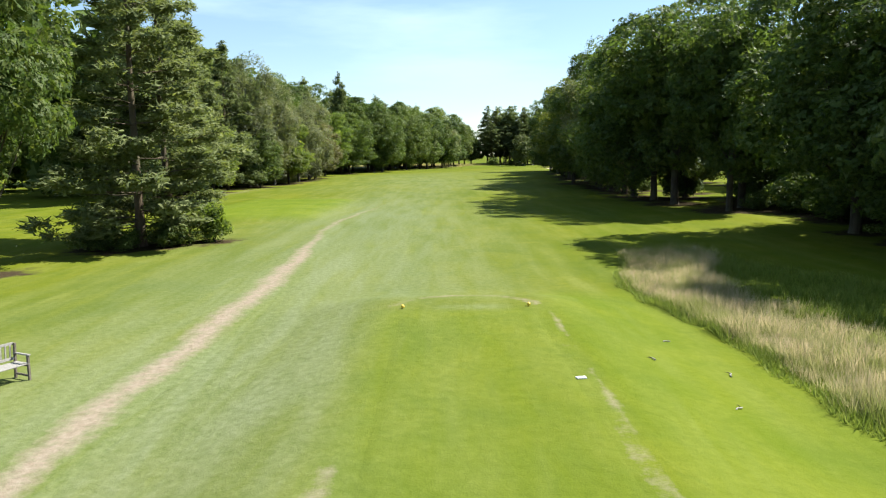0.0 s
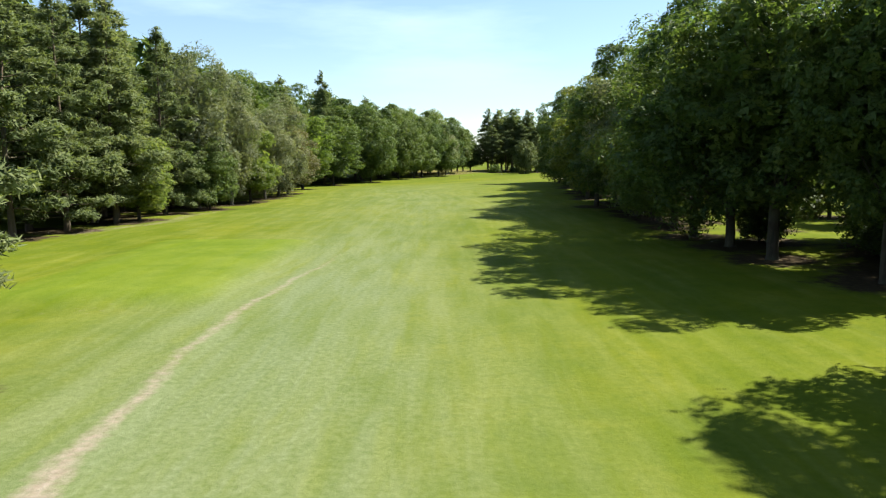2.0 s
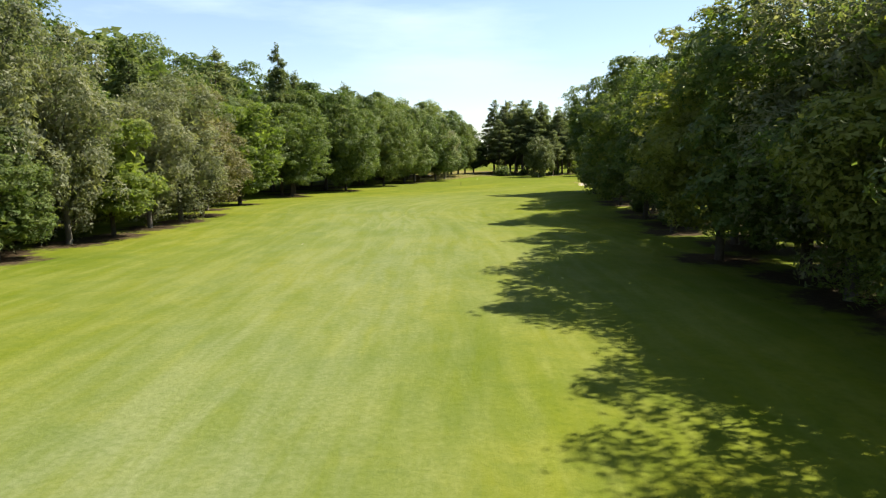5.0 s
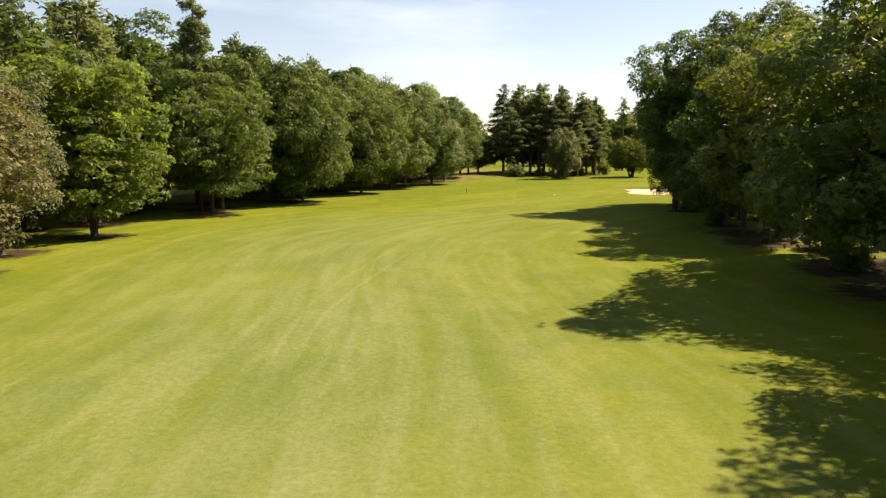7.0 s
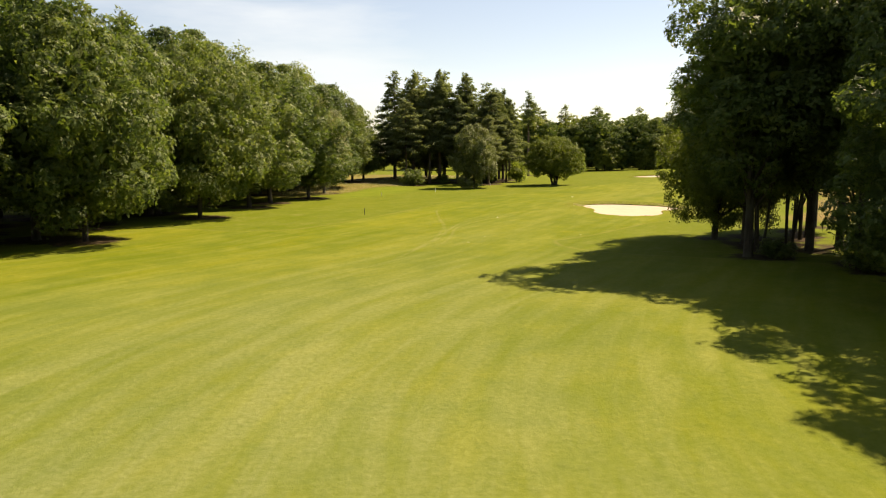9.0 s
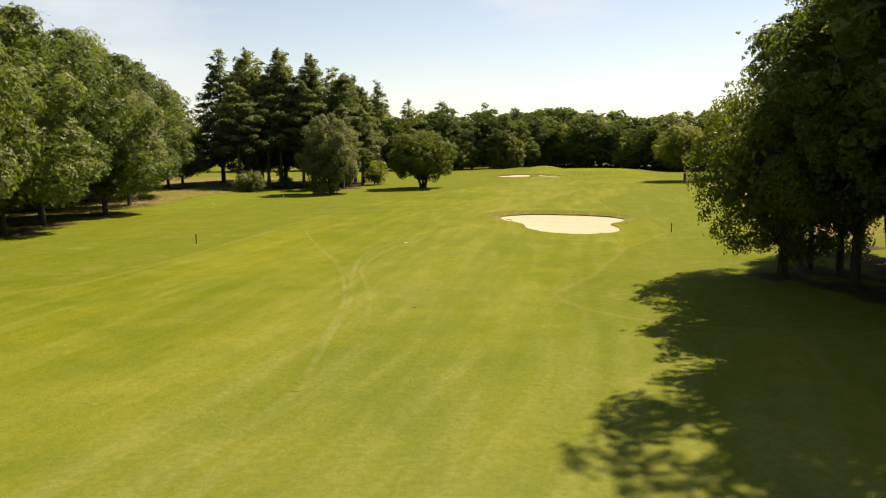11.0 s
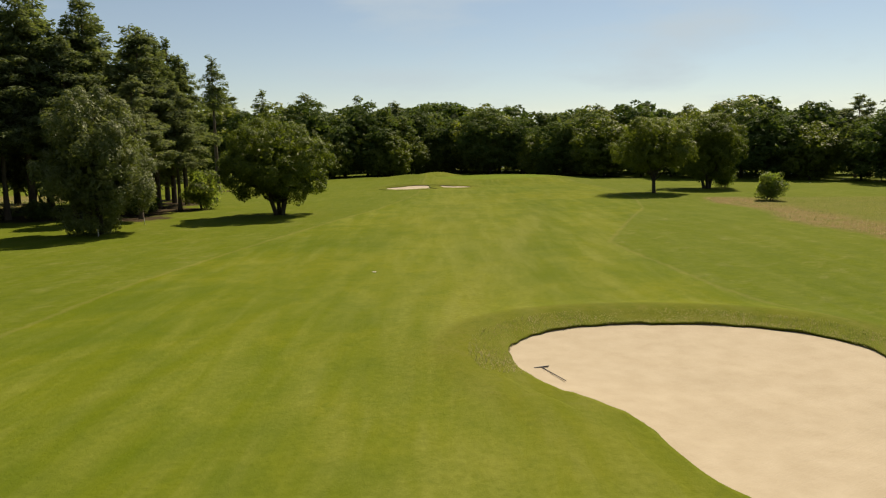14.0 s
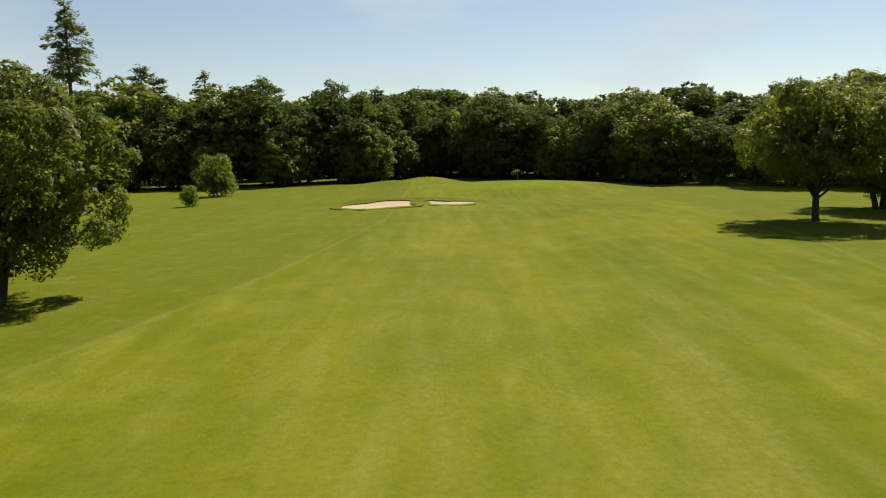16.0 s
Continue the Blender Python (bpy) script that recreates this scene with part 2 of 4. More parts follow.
GRASS = grass_material()
SAND = sand_material()
HAY = hay_material()
SOIL = plain_material("dark_soil", (0.085, 0.064, 0.036), (0.20, 0.15, 0.09), 9.0, 0.95, 0.1, 0.8, 0.05)
LEAF_OAK = leaf_material("oak_leaves", (0.0316, 0.0538, 0.0151), (0.0650, 0.0986, 0.0244), (0.1242, 0.1478, 0.0442), 0.42, 0.56, 0.16)
LEAF_WOOD = leaf_material("wood_leaves", (0.0297, 0.0510, 0.0146), (0.0594, 0.0900, 0.0234), (0.1122, 0.1340, 0.0416), 0.36, 0.7, 0.05, gaps=False)
LEAF_LIGHT = leaf_material("maple_leaves", (0.0592, 0.0932, 0.0174), (0.1065, 0.1452, 0.0303), (0.1755, 0.1989, 0.0559), 0.60)
LEAF_ASH = leaf_material("ash_leaves", (0.0440, 0.0720, 0.0169), (0.0836, 0.1180, 0.0279), (0.1485, 0.1720, 0.0507), 0.46)
LEAF_WILLOW = leaf_material("willow_leaves", (0.0660, 0.0850, 0.0300), (0.1180, 0.1380, 0.0520), (0.1850, 0.2000, 0.0880), 0.34, gaps=False)
LEAF_SALLOW = leaf_material("sallow_leaves", (0.0540, 0.0760, 0.0120), (0.0960, 0.1230, 0.0205), (0.1480, 0.1700, 0.0350), 0.42, 0.55, 0.14, gaps=False)
LEAF_BIRCH = leaf_material("birch_leaves", (0.0616, 0.0760, 0.0416), (0.1078, 0.1230, 0.0650), (0.1760, 0.1800, 0.1040), 0.42)
LEAF_COPPER = leaf_material("copper_leaves", (0.0620, 0.0640, 0.0260), (0.1080, 0.1020, 0.0420), (0.1650, 0.1420, 0.0620), 0.36)
LEAF_YELLOW = leaf_material("yellowing_leaves", (0.0660, 0.0880, 0.0150), (0.1200, 0.1400, 0.0270), (0.1850, 0.1920, 0.0500), 0.42)
NEEDLE_PINE = leaf_material("pine_needles", (0.0560, 0.0740, 0.0330), (0.1050, 0.1290, 0.0570), (0.1600, 0.1770, 0.0800), 0.35, 0.8, 0.05, gaps=False)
NEEDLE_FIR = leaf_material("fir_needles", (0.0560, 0.0780, 0.0330), (0.1060, 0.1330, 0.0530), (0.1720, 0.1880, 0.0800), 0.38, 0.8, 0.05, gaps=False)
BARK = bark_material("brown_bark", (0.020, 0.016, 0.012), (0.066, 0.053, 0.038))
BARK_PINE = bark_material("pine_bark", (0.032, 0.024, 0.018), (0.105, 0.074, 0.050), 4.0)
BARK_BIRCH = bark_material("birch_bark", (0.035, 0.03, 0.026), (0.12, 0.108, 0.09), 3.0)
WOOD_GREY = plain_material("weathered_teak", (0.175, 0.168, 0.158), (0.265, 0.256, 0.243), 14.0, 0.75, 0.2)
# darker wood for the bench legs and lower rails, and the rake handles
WOOD_DARK = plain_material("dark_teak", (0.075, 0.064, 0.053), (0.150, 0.131, 0.112), 14.0, 0.75, 0.2)
PAINT_WHITE = plain_material("white_paint", (0.525, 0.525, 0.510), (0.615, 0.615, 0.600), 20.0, 0.5, 0.4, 0.1)
PAINT_YELLOW = plain_material("yellow_paint", (0.52, 0.36, 0.03), (0.60, 0.44, 0.05), 20.0, 0.45, 0.4, 0.1)
PAINT_BLACK = plain_material("black_paint", (0.015, 0.015, 0.015), (0.04, 0.04, 0.038), 20.0, 0.5, 0.4, 0.1)
FLAG_CLOTH = plain_material("flag_cloth", (0.495, 0.510, 0.495), (0.585, 0.593, 0.570), 6.0, 0.8, 0.2, 0.1)


# ---- mesh helpers ----
def mesh_from(name, verts, faces, material, smooth=False, attrs=None):
    me = bpy.data.meshes.new(name)
    me.from_pydata(verts.tolist() if hasattr(verts, "tolist") else verts, [], faces.tolist() if hasattr(faces, "tolist") else faces)
    for key, vals in (attrs or {}).items():
        a = me.attributes.new(key, "FLOAT", "POINT")
        a.data.foreach_set("value", np.asarray(vals, dtype=np.float32))
    for one in (material if isinstance(material, (list, tuple)) else [material]):
        me.materials.append(one)
    if smooth:
        me.polygons.foreach_set("use_smooth", np.ones(len(me.polygons), dtype=bool))
    me.update()
    return me


def part_mesh(name, me, parent, label=""):
    ob = new(name, me)
    ob.parent = parent
    return tagged(ob, label)


def part(name, bm, material, parent, label=""):
    me = bpy.data.meshes.new(name)
    bm.to_mesh(me)
    bm.free()
    me.materials.append(material)
    return part_mesh(name, me, parent, label)


def box_bm(size, at=(0, 0, 0), turn=(0, 0, 0), bevel=0.008):
    bm = bmesh.new()
    bmesh.ops.create_cube(bm, size=1.0, matrix=pose(*at, *turn) @ Matrix.Diagonal((*size, 1)))
    if bevel:
        bmesh.ops.bevel(bm, geom=bm.edges[:], offset=bevel, segments=2, affect="EDGES")
    return bm


def rod_bm(radius, length, at=(0, 0, 0), turn=(0, 0, 0), sides=12, top=None):
    bm = bmesh.new()
    bmesh.ops.create_cone(bm, cap_ends=True, segments=sides, radius1=radius, radius2=radius if top is None else top, depth=length, matrix=pose(*at, *turn) @ Matrix.Translation((0, 0, length / 2)))
    return bm


def tube(points, radii, sides=7):
    """Rings of a tapered tube along points; returns vertices and quads."""
    pts, n = np.asarray(points, float), len(points)
    way = np.gradient(pts, axis=0)
    way /= np.linalg.norm(way, axis=1)[:, None] + 1e-9
    ref = np.where(np.abs(way[:, 2:3]) > 0.9, np.array([[1.0, 0, 0]]), np.array([[0, 0, 1.0]]))
    u = np.cross(way, ref)
    u /= np.linalg.norm(u, axis=1)[:, None] + 1e-9
    v = np.cross(way, u)
    a = np.linspace(0, 2 * np.pi, sides, endpoint=False)
    ring = pts[:, None] + np.asarray(radii)[:, None, None] * (np.cos(a)[None, :, None] * u[:, None] + np.sin(a)[None, :, None] * v[:, None])
    i, j = np.meshgrid(np.arange(n - 1), np.arange(sides), indexing="ij")
    k = (j + 1) % sides
    quads = np.stack([i * sides + j, i * sides + k, (i + 1) * sides + k, (i + 1) * sides + j], -1).reshape(-1, 4)
    return ring.reshape(-1, 3), quads


def joined(tubes):
    vs, fs, base = [], [], 0
    for v, f in tubes:
        vs.append(v)
        fs.append(f + base)
        base += len(v)
    return np.concatenate(vs), np.concatenate(fs)


def unit(v):
    return v / (np.linalg.norm(v, axis=1)[:, None] + 1e-9)


def leaf_mesh(name, at, normal, along, size, narrow, material):
    """One small three-cornered leaf spray at each place."""
    n = len(at)
    t = unit(along - normal * np.sum(along * normal, axis=1)[:, None])
    b = np.cross(normal, t)
    s = size[:, None]
    v = np.empty((n, 3, 3))
    v[:, 0] = at - t * s
    v[:, 1] = at + t * s * 0.75 + b * s * narrow * 1.15
    v[:, 2] = at + t * s * 0.75 - b * s * narrow * 1.15
    f = np.arange(n * 3).reshape(n, 3)
    return mesh_from(name, v.reshape(-1, 3), f, material)


# ---- tree kinds: each returns the meshes of a trunk and a crown ----
def spread_ways(rng, n, jitter=0.25):
    """Ways out from a centre, evenly over a ball."""
    k = np.arange(n) + 0.5
    z = 1 - 2 * k / n
    a = k * 2.39996
    s = np.sqrt(1 - z * z)
    return unit(np.stack([np.cos(a) * s, np.sin(a) * s, z], 1) + rng.normal(0, jitter, (n, 3)))


def broad_tree(rng, height, width, foot, leaves, leaf, material, bark, lobes=16, clump=0.95, narrow=0.55, hang=0.0, squash=0.8, trunks=1, lean=0.0, belly=0.42, thick=1.0, core=0.10, loose=0.05, lobe=0.20):
    """A broad-leaved tree: a crown of big lobes, each a heap of leafy clumps with dark gaps between them. foot: where the crown begins."""
    tall = height - foot
    zc = foot + tall * belly
    way = spread_ways(rng, lobes)
    size = width * lobe * rng.uniform(0.75, 1.25, lobes)
    up = np.where(way[:, 2] > 0, tall * (1 - belly), tall * belly)
    reach = rng.uniform(0.88, 1.03, lobes)[:, None]
    half = np.stack([np.maximum(width / 2 - size, 0.2), np.maximum(width / 2 - size, 0.2), np.maximum(up - size, 0.2)], 1)
    cen = np.array([0, 0, zc]) + way * half * reach
    cen[:, 0] += lean * (cen[:, 2] - foot) / tall
    # clumps over the outside of each lobe
    m = lobes * 40
    which = np.repeat(np.arange(lobes), 40)
    cd = unit(rng.normal(0, 1, (m, 3)) + way[which] * 0.5 + np.array([0, 0, 0.15]))
    cc = cen[which] + cd * (size[which] * rng.uniform(0.62, 0.98, m))[:, None]
    gap = np.linalg.norm(cc[:, None] - cen[None], axis=2) / size[None]
    gap[np.arange(m), which] = 9
    cc, cd = cc[(gap.min(1) > 0.80) & (cc[:, 2] > foot * 0.8 + 0.15)], cd[(gap.min(1) > 0.80) & (cc[:, 2] > foot * 0.8 + 0.15)]
    want = max(40, int(3.2 * width * (tall + width * 0.5) / (clump * 2) ** 2))
    keep = rng.permutation(len(cc))[:want]
    cc, cd = cc[keep], cd[keep]
    cr = clump * rng.uniform(0.55, 1.35, len(cc))
    pick = rng.choice(len(cc), leaves, p=cr ** 2 / (cr ** 2).sum())
    d = unit(rng.normal(0, 1, (leaves, 3)) + cd[pick] * 0.65 + np.array([0, 0, 0.45]))
    r = cr[pick] * (0.62 + 0.46 * rng.random(leaves) ** 0.6)
    r = np.where(rng.random(leaves) < loose, r * rng.uniform(1.15, 1.75, leaves), r)
    at = cc[pick] + d * r[:, None] * np.array([1, 1, squash])
    if hang:
        at[:, 2] -= hang * rng.random(leaves) ** 2 * 1.6
    grow = rng.uniform(0.6, 1.1, leaves)
    k = int(leaves * core)
    cw = unit(rng.normal(0, 1, (k, 3)))
    ch = np.where(cw[:, 2] > 0, tall * (1 - belly), tall * belly)
    at[:k] = np.array([0, 0, zc]) + cw * np.stack([0 * ch + width / 2, 0 * ch + width / 2, ch], 1) * (rng.random(k) ** 0.5 * 0.70)[:, None]
    grow[:k] = 2.6
    at[:, 2] = np.maximum(at[:, 2], 0.12)
    normal = unit(d + rng.normal(0, 0.38, (leaves, 3)) + np.array([0, 0, 0.2]))
    along = rng.normal(0, 1, (leaves, 3)) + np.array([0, 0, -1.6 * hang])
    crown = leaf_mesh("crown", at, normal, along, leaf * grow, narrow, material)
    tubes = []
    for k in range(trunks):
        a = k * 2.4 + 0.4
        sx, sy = (0.35 * math.cos(a), 0.35 * math.sin(a)) if trunks > 1 else (0.0, 0.0)
        ex, ey = (width * 0.16 * math.cos(a), width * 0.16 * math.sin(a)) if trunks > 1 else (lean * 0.7, 0.0)
        hs = np.array([0, 0.012, 0.035, 0.09, 0.25, 0.5, 0.75, 1.0])
        base = (height * 0.012 / trunks ** 0.4 + 0.06) * thick
        line = np.stack([sx + (ex - sx) * hs + rng.normal(0, 0.22, 8) * hs, sy + (ey - sy) * hs + rng.normal(0, 0.22, 8) * hs, hs * height * 0.72 - 0.25], 1)
        rr = base * (1 - 0.78 * hs) * np.where(hs < 0.005, 1.5, np.where(hs < 0.02, 1.2, 1.0))
        tubes.append(tube(line, rr, 9))
        for j in rng.choice(lobes, max(4, lobes // trunks), replace=False):
            f = min(0.85, max(0.22, (cen[j, 2] - size[j] - height * 0.12) / (height * 0.72)))
            p0 = np.array([np.interp(f, hs, line[:, i]) for i in range(3)])
            p2 = cen[j]
            p1 = (p0 + p2) / 2 + np.array([0, 0, -0.06 * height * rng.random()])
            q = np.linspace(0, 1, 6)[:, None]
            bow = (1 - q) ** 2 * p0 + 2 * q * (1 - q) * p1 + q ** 2 * p2
            r0 = base * (1 - 0.78 * f) * 0.42
            tubes.append(tube(bow, np.linspace(r0, 0.02, 6), 5))
    trunk = mesh_from("trunk", *joined(tubes), bark, True)
    return trunk, crown


def pine_tree(rng, height, width, foot, boughs, needles, material, bark, size=0.30, full=1.5, pad=0.85):
    """A Scots pine: crooked limbs in loose tiers, each carrying flat pads of needles on its outer half."""
    base = height * 0.008 + 0.06
    hs = np.linspace(0, 1, 9)
    stem = np.stack([rng.normal(0, 0.14, 9) * hs, rng.normal(0, 0.14, 9) * hs, hs * (height - 0.5) - 0.25], 1)
    tubes = [tube(stem, base * (1 - 0.85 * hs) * np.where(hs < 0.02, 1.4, 1), 9)]
    pads, sizes, ways = [], [], []
    for j in range(boughs):
        t = min(0.99, max(0.0, ((j // 4) + rng.normal(0, 0.16)) / (boughs / 4)))
        a = j * 2.39996 + rng.normal(0, 0.35)
        long = width / 2 * max(0.12, 1.02 - t ** full) * (0.78 + 0.22 * min(1, t * 5)) * rng.uniform(0.62, 1.10)
        z0 = foot + t * (height - foot - 0.9)
        q = np.linspace(0, 1, 6)
        droop = rng.uniform(-0.20, 0.04) + 0.50 * t
        line = np.stack([np.cos(a) * long * q, np.sin(a) * long * q, z0 + long * (droop * q + 0.14 * q ** 3) + rng.normal(0, 0.03, 6) * long * q], 1)
        line[1:, :2] += rng.normal(0, 0.03, (5, 2)) * long
        tubes.append(tube(line, np.linspace(base * 0.22 * (1 - 0.7 * t), 0.012, 6), 5))
        side = np.array([-math.sin(a), math.cos(a), 0.0])
        for k in range(max(2, int(long / 0.62))):
            f = rng.uniform(0.38, 1.0)
            p = np.array([np.interp(f, q, line[:, i]) for i in range(3)])
            p = p + side * rng.normal(0, 0.30) * long * (1.15 - f) + np.array([0, 0, rng.normal(0.12, 0.12)])
            pads.append(p)
            sizes.append(pad * rng.uniform(0.55, 1.15) * (0.75 + 0.35 * min(1, long / 4)))
            ways.append((math.cos(a), math.sin(a), 0.35))
    for k in range(5):
        pads.append(np.array([rng.normal(0, 0.25), rng.normal(0, 0.25), height - 0.45 - 0.4 * k]))
        sizes.append(0.45 + 0.08 * k)
        ways.append((0, 0, 1.0))
    pads, sizes, ways = np.array(pads), np.array(sizes), np.array(ways)
    pick = rng.choice(len(pads), needles, p=sizes ** 2 / (sizes ** 2).sum())
    d = unit(rng.normal(0, 1, (needles, 3)) + ways[pick] * 0.5 + np.array([0, 0, 0.35]))
    at = pads[pick] + d * (sizes[pick] * rng.uniform(0.35, 1.25, needles))[:, None] * np.array([1, 1, 0.58])
    aim = unit(d * 0.9 + ways[pick] * 0.5 + np.array([0, 0, 0.35]) + rng.normal(0, 0.35, (needles, 3)))
    normal = unit(rng.normal(0, 0.55, (needles, 3)) + np.array([0, 0, 0.7]) + d * 0.5)
    crown = leaf_mesh("crown", at, normal, -aim, size * rng.uniform(0.7, 1.3, needles), 0.26, material)
    return mesh_from("trunk", *joined(tubes), bark, True), crown


def fir_tree(rng, height, width, foot, sprays, material, bark, size=0.42, ragged=0.25):
    """A fir or spruce: whorls of drooping boughs that shorten towards a pointed top."""
    gap = max(0.6, height / 40)
    levels = int((height - foot) / gap)
    lines, weights = [], []
    tubes = []
    base = height * 0.010 + 0.06
    hs = np.linspace(0, 1, 8)
    tubes.append(tube(np.stack([0.06 * np.sin(hs * 5), 0.06 * np.cos(hs * 4) - 0.06, hs * height - 0.25], 1), base * (1 - 0.94 * hs) + 0.012, 8))
    for i in range(levels):
        t = i / levels
        reach = width / 2 * (1 - t) ** 0.78 * (0.65 + 0.35 * min(1, t * 5)) + 0.25
        for k in range(6 if t < 0.8 else 4):
            a = k * 2 * math.pi / 6 + i * 0.9 + rng.normal(0, 0.2)
            long = reach * rng.uniform(1 - 2 * ragged, 1.12)
            z0 = foot + t * (height - foot) + rng.normal(0, 0.4)
            rise = long * (-0.28 + 0.55 * t + rng.normal(0, 0.06))
            q = np.linspace(0, 1, 5)
            line = np.stack([np.cos(a) * long * q, np.sin(a) * long * q, z0 + rise * q ** 1.4 + 0.10 * long * np.sin(q * 3.1)], 1)
            lines.append(line)
            weights.append(long ** 1.2)
            if k % 2 == 0:
                tubes.append(tube(line, np.linspace(base * 0.25 * (1 - t) + 0.012, 0.01, 5), 4))
    lines, weights = np.array(lines), np.array(weights)
    pick = rng.choice(len(lines), sprays, p=weights / weights.sum())
    s = 0.12 + 0.9 * rng.random(sprays) ** 0.75
    idx = np.clip(s * 4, 0, 3.999).astype(int)
    f = (np.clip(s * 4, 0, 4) - idx)[:, None]
    p = lines[pick, idx] * (1 - f) + lines[pick, np.minimum(idx + 1, 4)] * f
    way = unit(lines[pick, 4] - lines[pick, 0])
    side = unit(np.cross(way, np.array([[0, 0, 1.0]])))
    span = np.linalg.norm(lines[pick, 4] - lines[pick, 0], axis=1) * 0.30 * (1.2 - s) + 0.2
    off = rng.uniform(-1, 1, sprays)
    at = p + side * (off * span)[:, None]
    at[:, 2] += -0.35 * np.abs(off) * span + rng.normal(0, 0.22, sprays) - 0.25 * rng.random(sprays) ** 2
    along = way + side * (off * 1.0)[:, None] + np.array([0, 0, -0.35]) + rng.normal(0, 0.25, (sprays, 3))
    normal = unit(np.array([[0, 0, 1.0]]) + rng.normal(0, 0.7, (sprays, 3)) + way * 0.4 + side * (off * 0.3)[:, None])
    crown = leaf_mesh("crown", at, normal, along, size * rng.uniform(0.55, 1.25, sprays), 0.26, material)
    return mesh_from("trunk", *joined(tubes), bark, True), crown


def prototype(name, meshes, label, category):
    """A tree at the origin, out of which copies are made; the first use takes it."""
    root = new(name)
    root.empty_display_size = 0.5
    part_mesh("trunk", meshes[0], root)
    part_mesh("crown", meshes[1], root)
    tagged(root, label, category)
    root["used"] = 0
    return root


# ---- lie of the land ----
def smooth(a, b, v):
    s = np.clip((v - a) / (b - a), 0, 1)
    return s * s * (3 - 2 * s)


def plateau(x, y, x0, x1, y0, y1, soft):
    d = np.maximum(np.maximum(x0 - x, x - x1), np.maximum(y0 - y, y - y1))
    return 1 - smooth(0, soft, d)


class Bunker:
    """A sand hollow with a wavy outline about its centre."""

    def __init__(self, cx, cy, waves, depth, back, face, bulge=(0.0, 0.0)):
        self.bulge = bulge
        self.cx, self.cy, self.waves, self.depth, self.back, self.face = cx, cy, waves, depth, back, face

    def radius(self, a):
        r = self.waves[0] + 0 * a
        for k in range(1, (len(self.waves) + 1) // 2):
            r = r + self.waves[2 * k - 1] * np.cos(k * a) + self.waves[2 * k] * np.sin(k * a)
        return r + self.bulge[1] * np.exp(3.5 * (np.cos(a - self.bulge[0]) - 1))

    def off(self, x, y):
        a = np.arctan2(y - self.cy, x - self.cx)
        return np.hypot(x - self.cx, y - self.cy) - self.radius(a), a

    def behind(self, a):
        return 0.5 + 0.5 * np.cos(a - self.back)


BUNKERS = [
    Bunker(43.0, 262.3, (7.14, 0.48, 0.34, -1.23, 1.55, 0.92, 0.2, 0.22, 0.06), 0.30, 1.05, 0.34, (2.06, 0.30)),
    Bunker(101.6, 373.6, (4.2, 0.3, 0.2, 1.5, 0.3, 0.2, 0.1), 0.15, 1.2, 0.20),
    Bunker(111.4, 371.6, (2.9, -0.2, 0.1, 0.8, -0.5, 0.2, 0.1), 0.15, 1.2, 0.20),
]


def land(x, y):
    """Height of the turf, before the bunkers are cut."""
    z = 0.10 * np.sin(x * 0.11 + 1.0) * np.sin(y * 0.06 + 0.4) + 0.07 * np.sin(x * 0.05 - y * 0.09)
    z = z * smooth(20, 50, np.hypot(x, y - 10))
    z = z + 0.68 * (1 - smooth(0, 5.0, np.hypot(np.maximum(np.abs(x - 0.75) - 2.1, 0), np.maximum(y - 23.6, 0))))
    z = z + 0.32 * plateau(x, y, -22.5, -12.5, 62, 88, 2.5)
    g = np.hypot((x - 139) / 1.25, y - 392)
    z = z + 0.95 * (1 - smooth(9, 24, g))
    for cx, cy, h, s in ((131, 420, 1.1, 6.5), (143, 424, 1.5, 7.0), (119, 424, 0.6, 6.0), (104, 380, 0.5, 5.0), (113, 378, 0.5, 4.5), (24, 372, 0.9, 14.0), (8, 335, 0.6, 10.0)):
        z = z + h * np.exp(-((x - cx) ** 2 + (y - cy) ** 2) / s ** 2)
    for b in BUNKERS:
        d, a = b.off(x, y)
        z = z + b.face * b.behind(a) ** 1.3 * np.exp(-((d - 2.4) / 1.7) ** 2)
    return z


def ground_z(x, y):
    z = land(x, y)
    for b in BUNKERS:
        d, a = b.off(x, y)
        z = z - 1.3 * (1 - smooth(-0.1, 0.75, d))
    return z


def at_ground(x, y):
    return float(land(np.array(x, float), np.array(y, float)))


# ---- ground ----
def grid_lines(lo, hi, step, dense, far):
    pts = list(np.arange(lo, hi + step / 2, step))
    for a, b, s in dense:
        pts = [p for p in pts if not a < p < b] + list(np.arange(a, b, s))
    return np.array(sorted(set(round(p, 3) for p in pts + far)))


TREES = []  # x, y, spread of the bare shaded soil under each tree


def build_ground():
    gx = grid_lines(-48, 172, 1.8, [(-4.5, 9, 0.30), (34, 54, 0.35)], [-2500, -1200, -600, -300, -200, -140, -110, -90, -75, -60, 185, 200, 220, 250, 300, 400, 600, 1200, 2500])
    gy = grid_lines(0, 452, 1.8, [(7, 27, 0.30), (250, 275, 0.35)], [-2500, -1200, -600, -300, -100, -40, -10, 465, 480, 510, 560, 650, 800, 1200, 2500])
    X, Y = np.meshgrid(gx, gy)
    Z = ground_z(X, Y)
    nx, ny = len(gx), len(gy)
    i, j = np.meshgrid(np.arange(ny - 1), np.arange(nx - 1), indexing="ij")
    F = np.stack([i * nx + j, i * nx + j + 1, (i + 1) * nx + j + 1, (i + 1) * nx + j], -1).reshape(-1, 4)
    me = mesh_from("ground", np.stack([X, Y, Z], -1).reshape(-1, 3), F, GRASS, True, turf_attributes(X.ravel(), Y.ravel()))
    tagged(new("ground", me), "sunlit mown golf fairway grass with dry pale streaks", "ground", kind="structure")


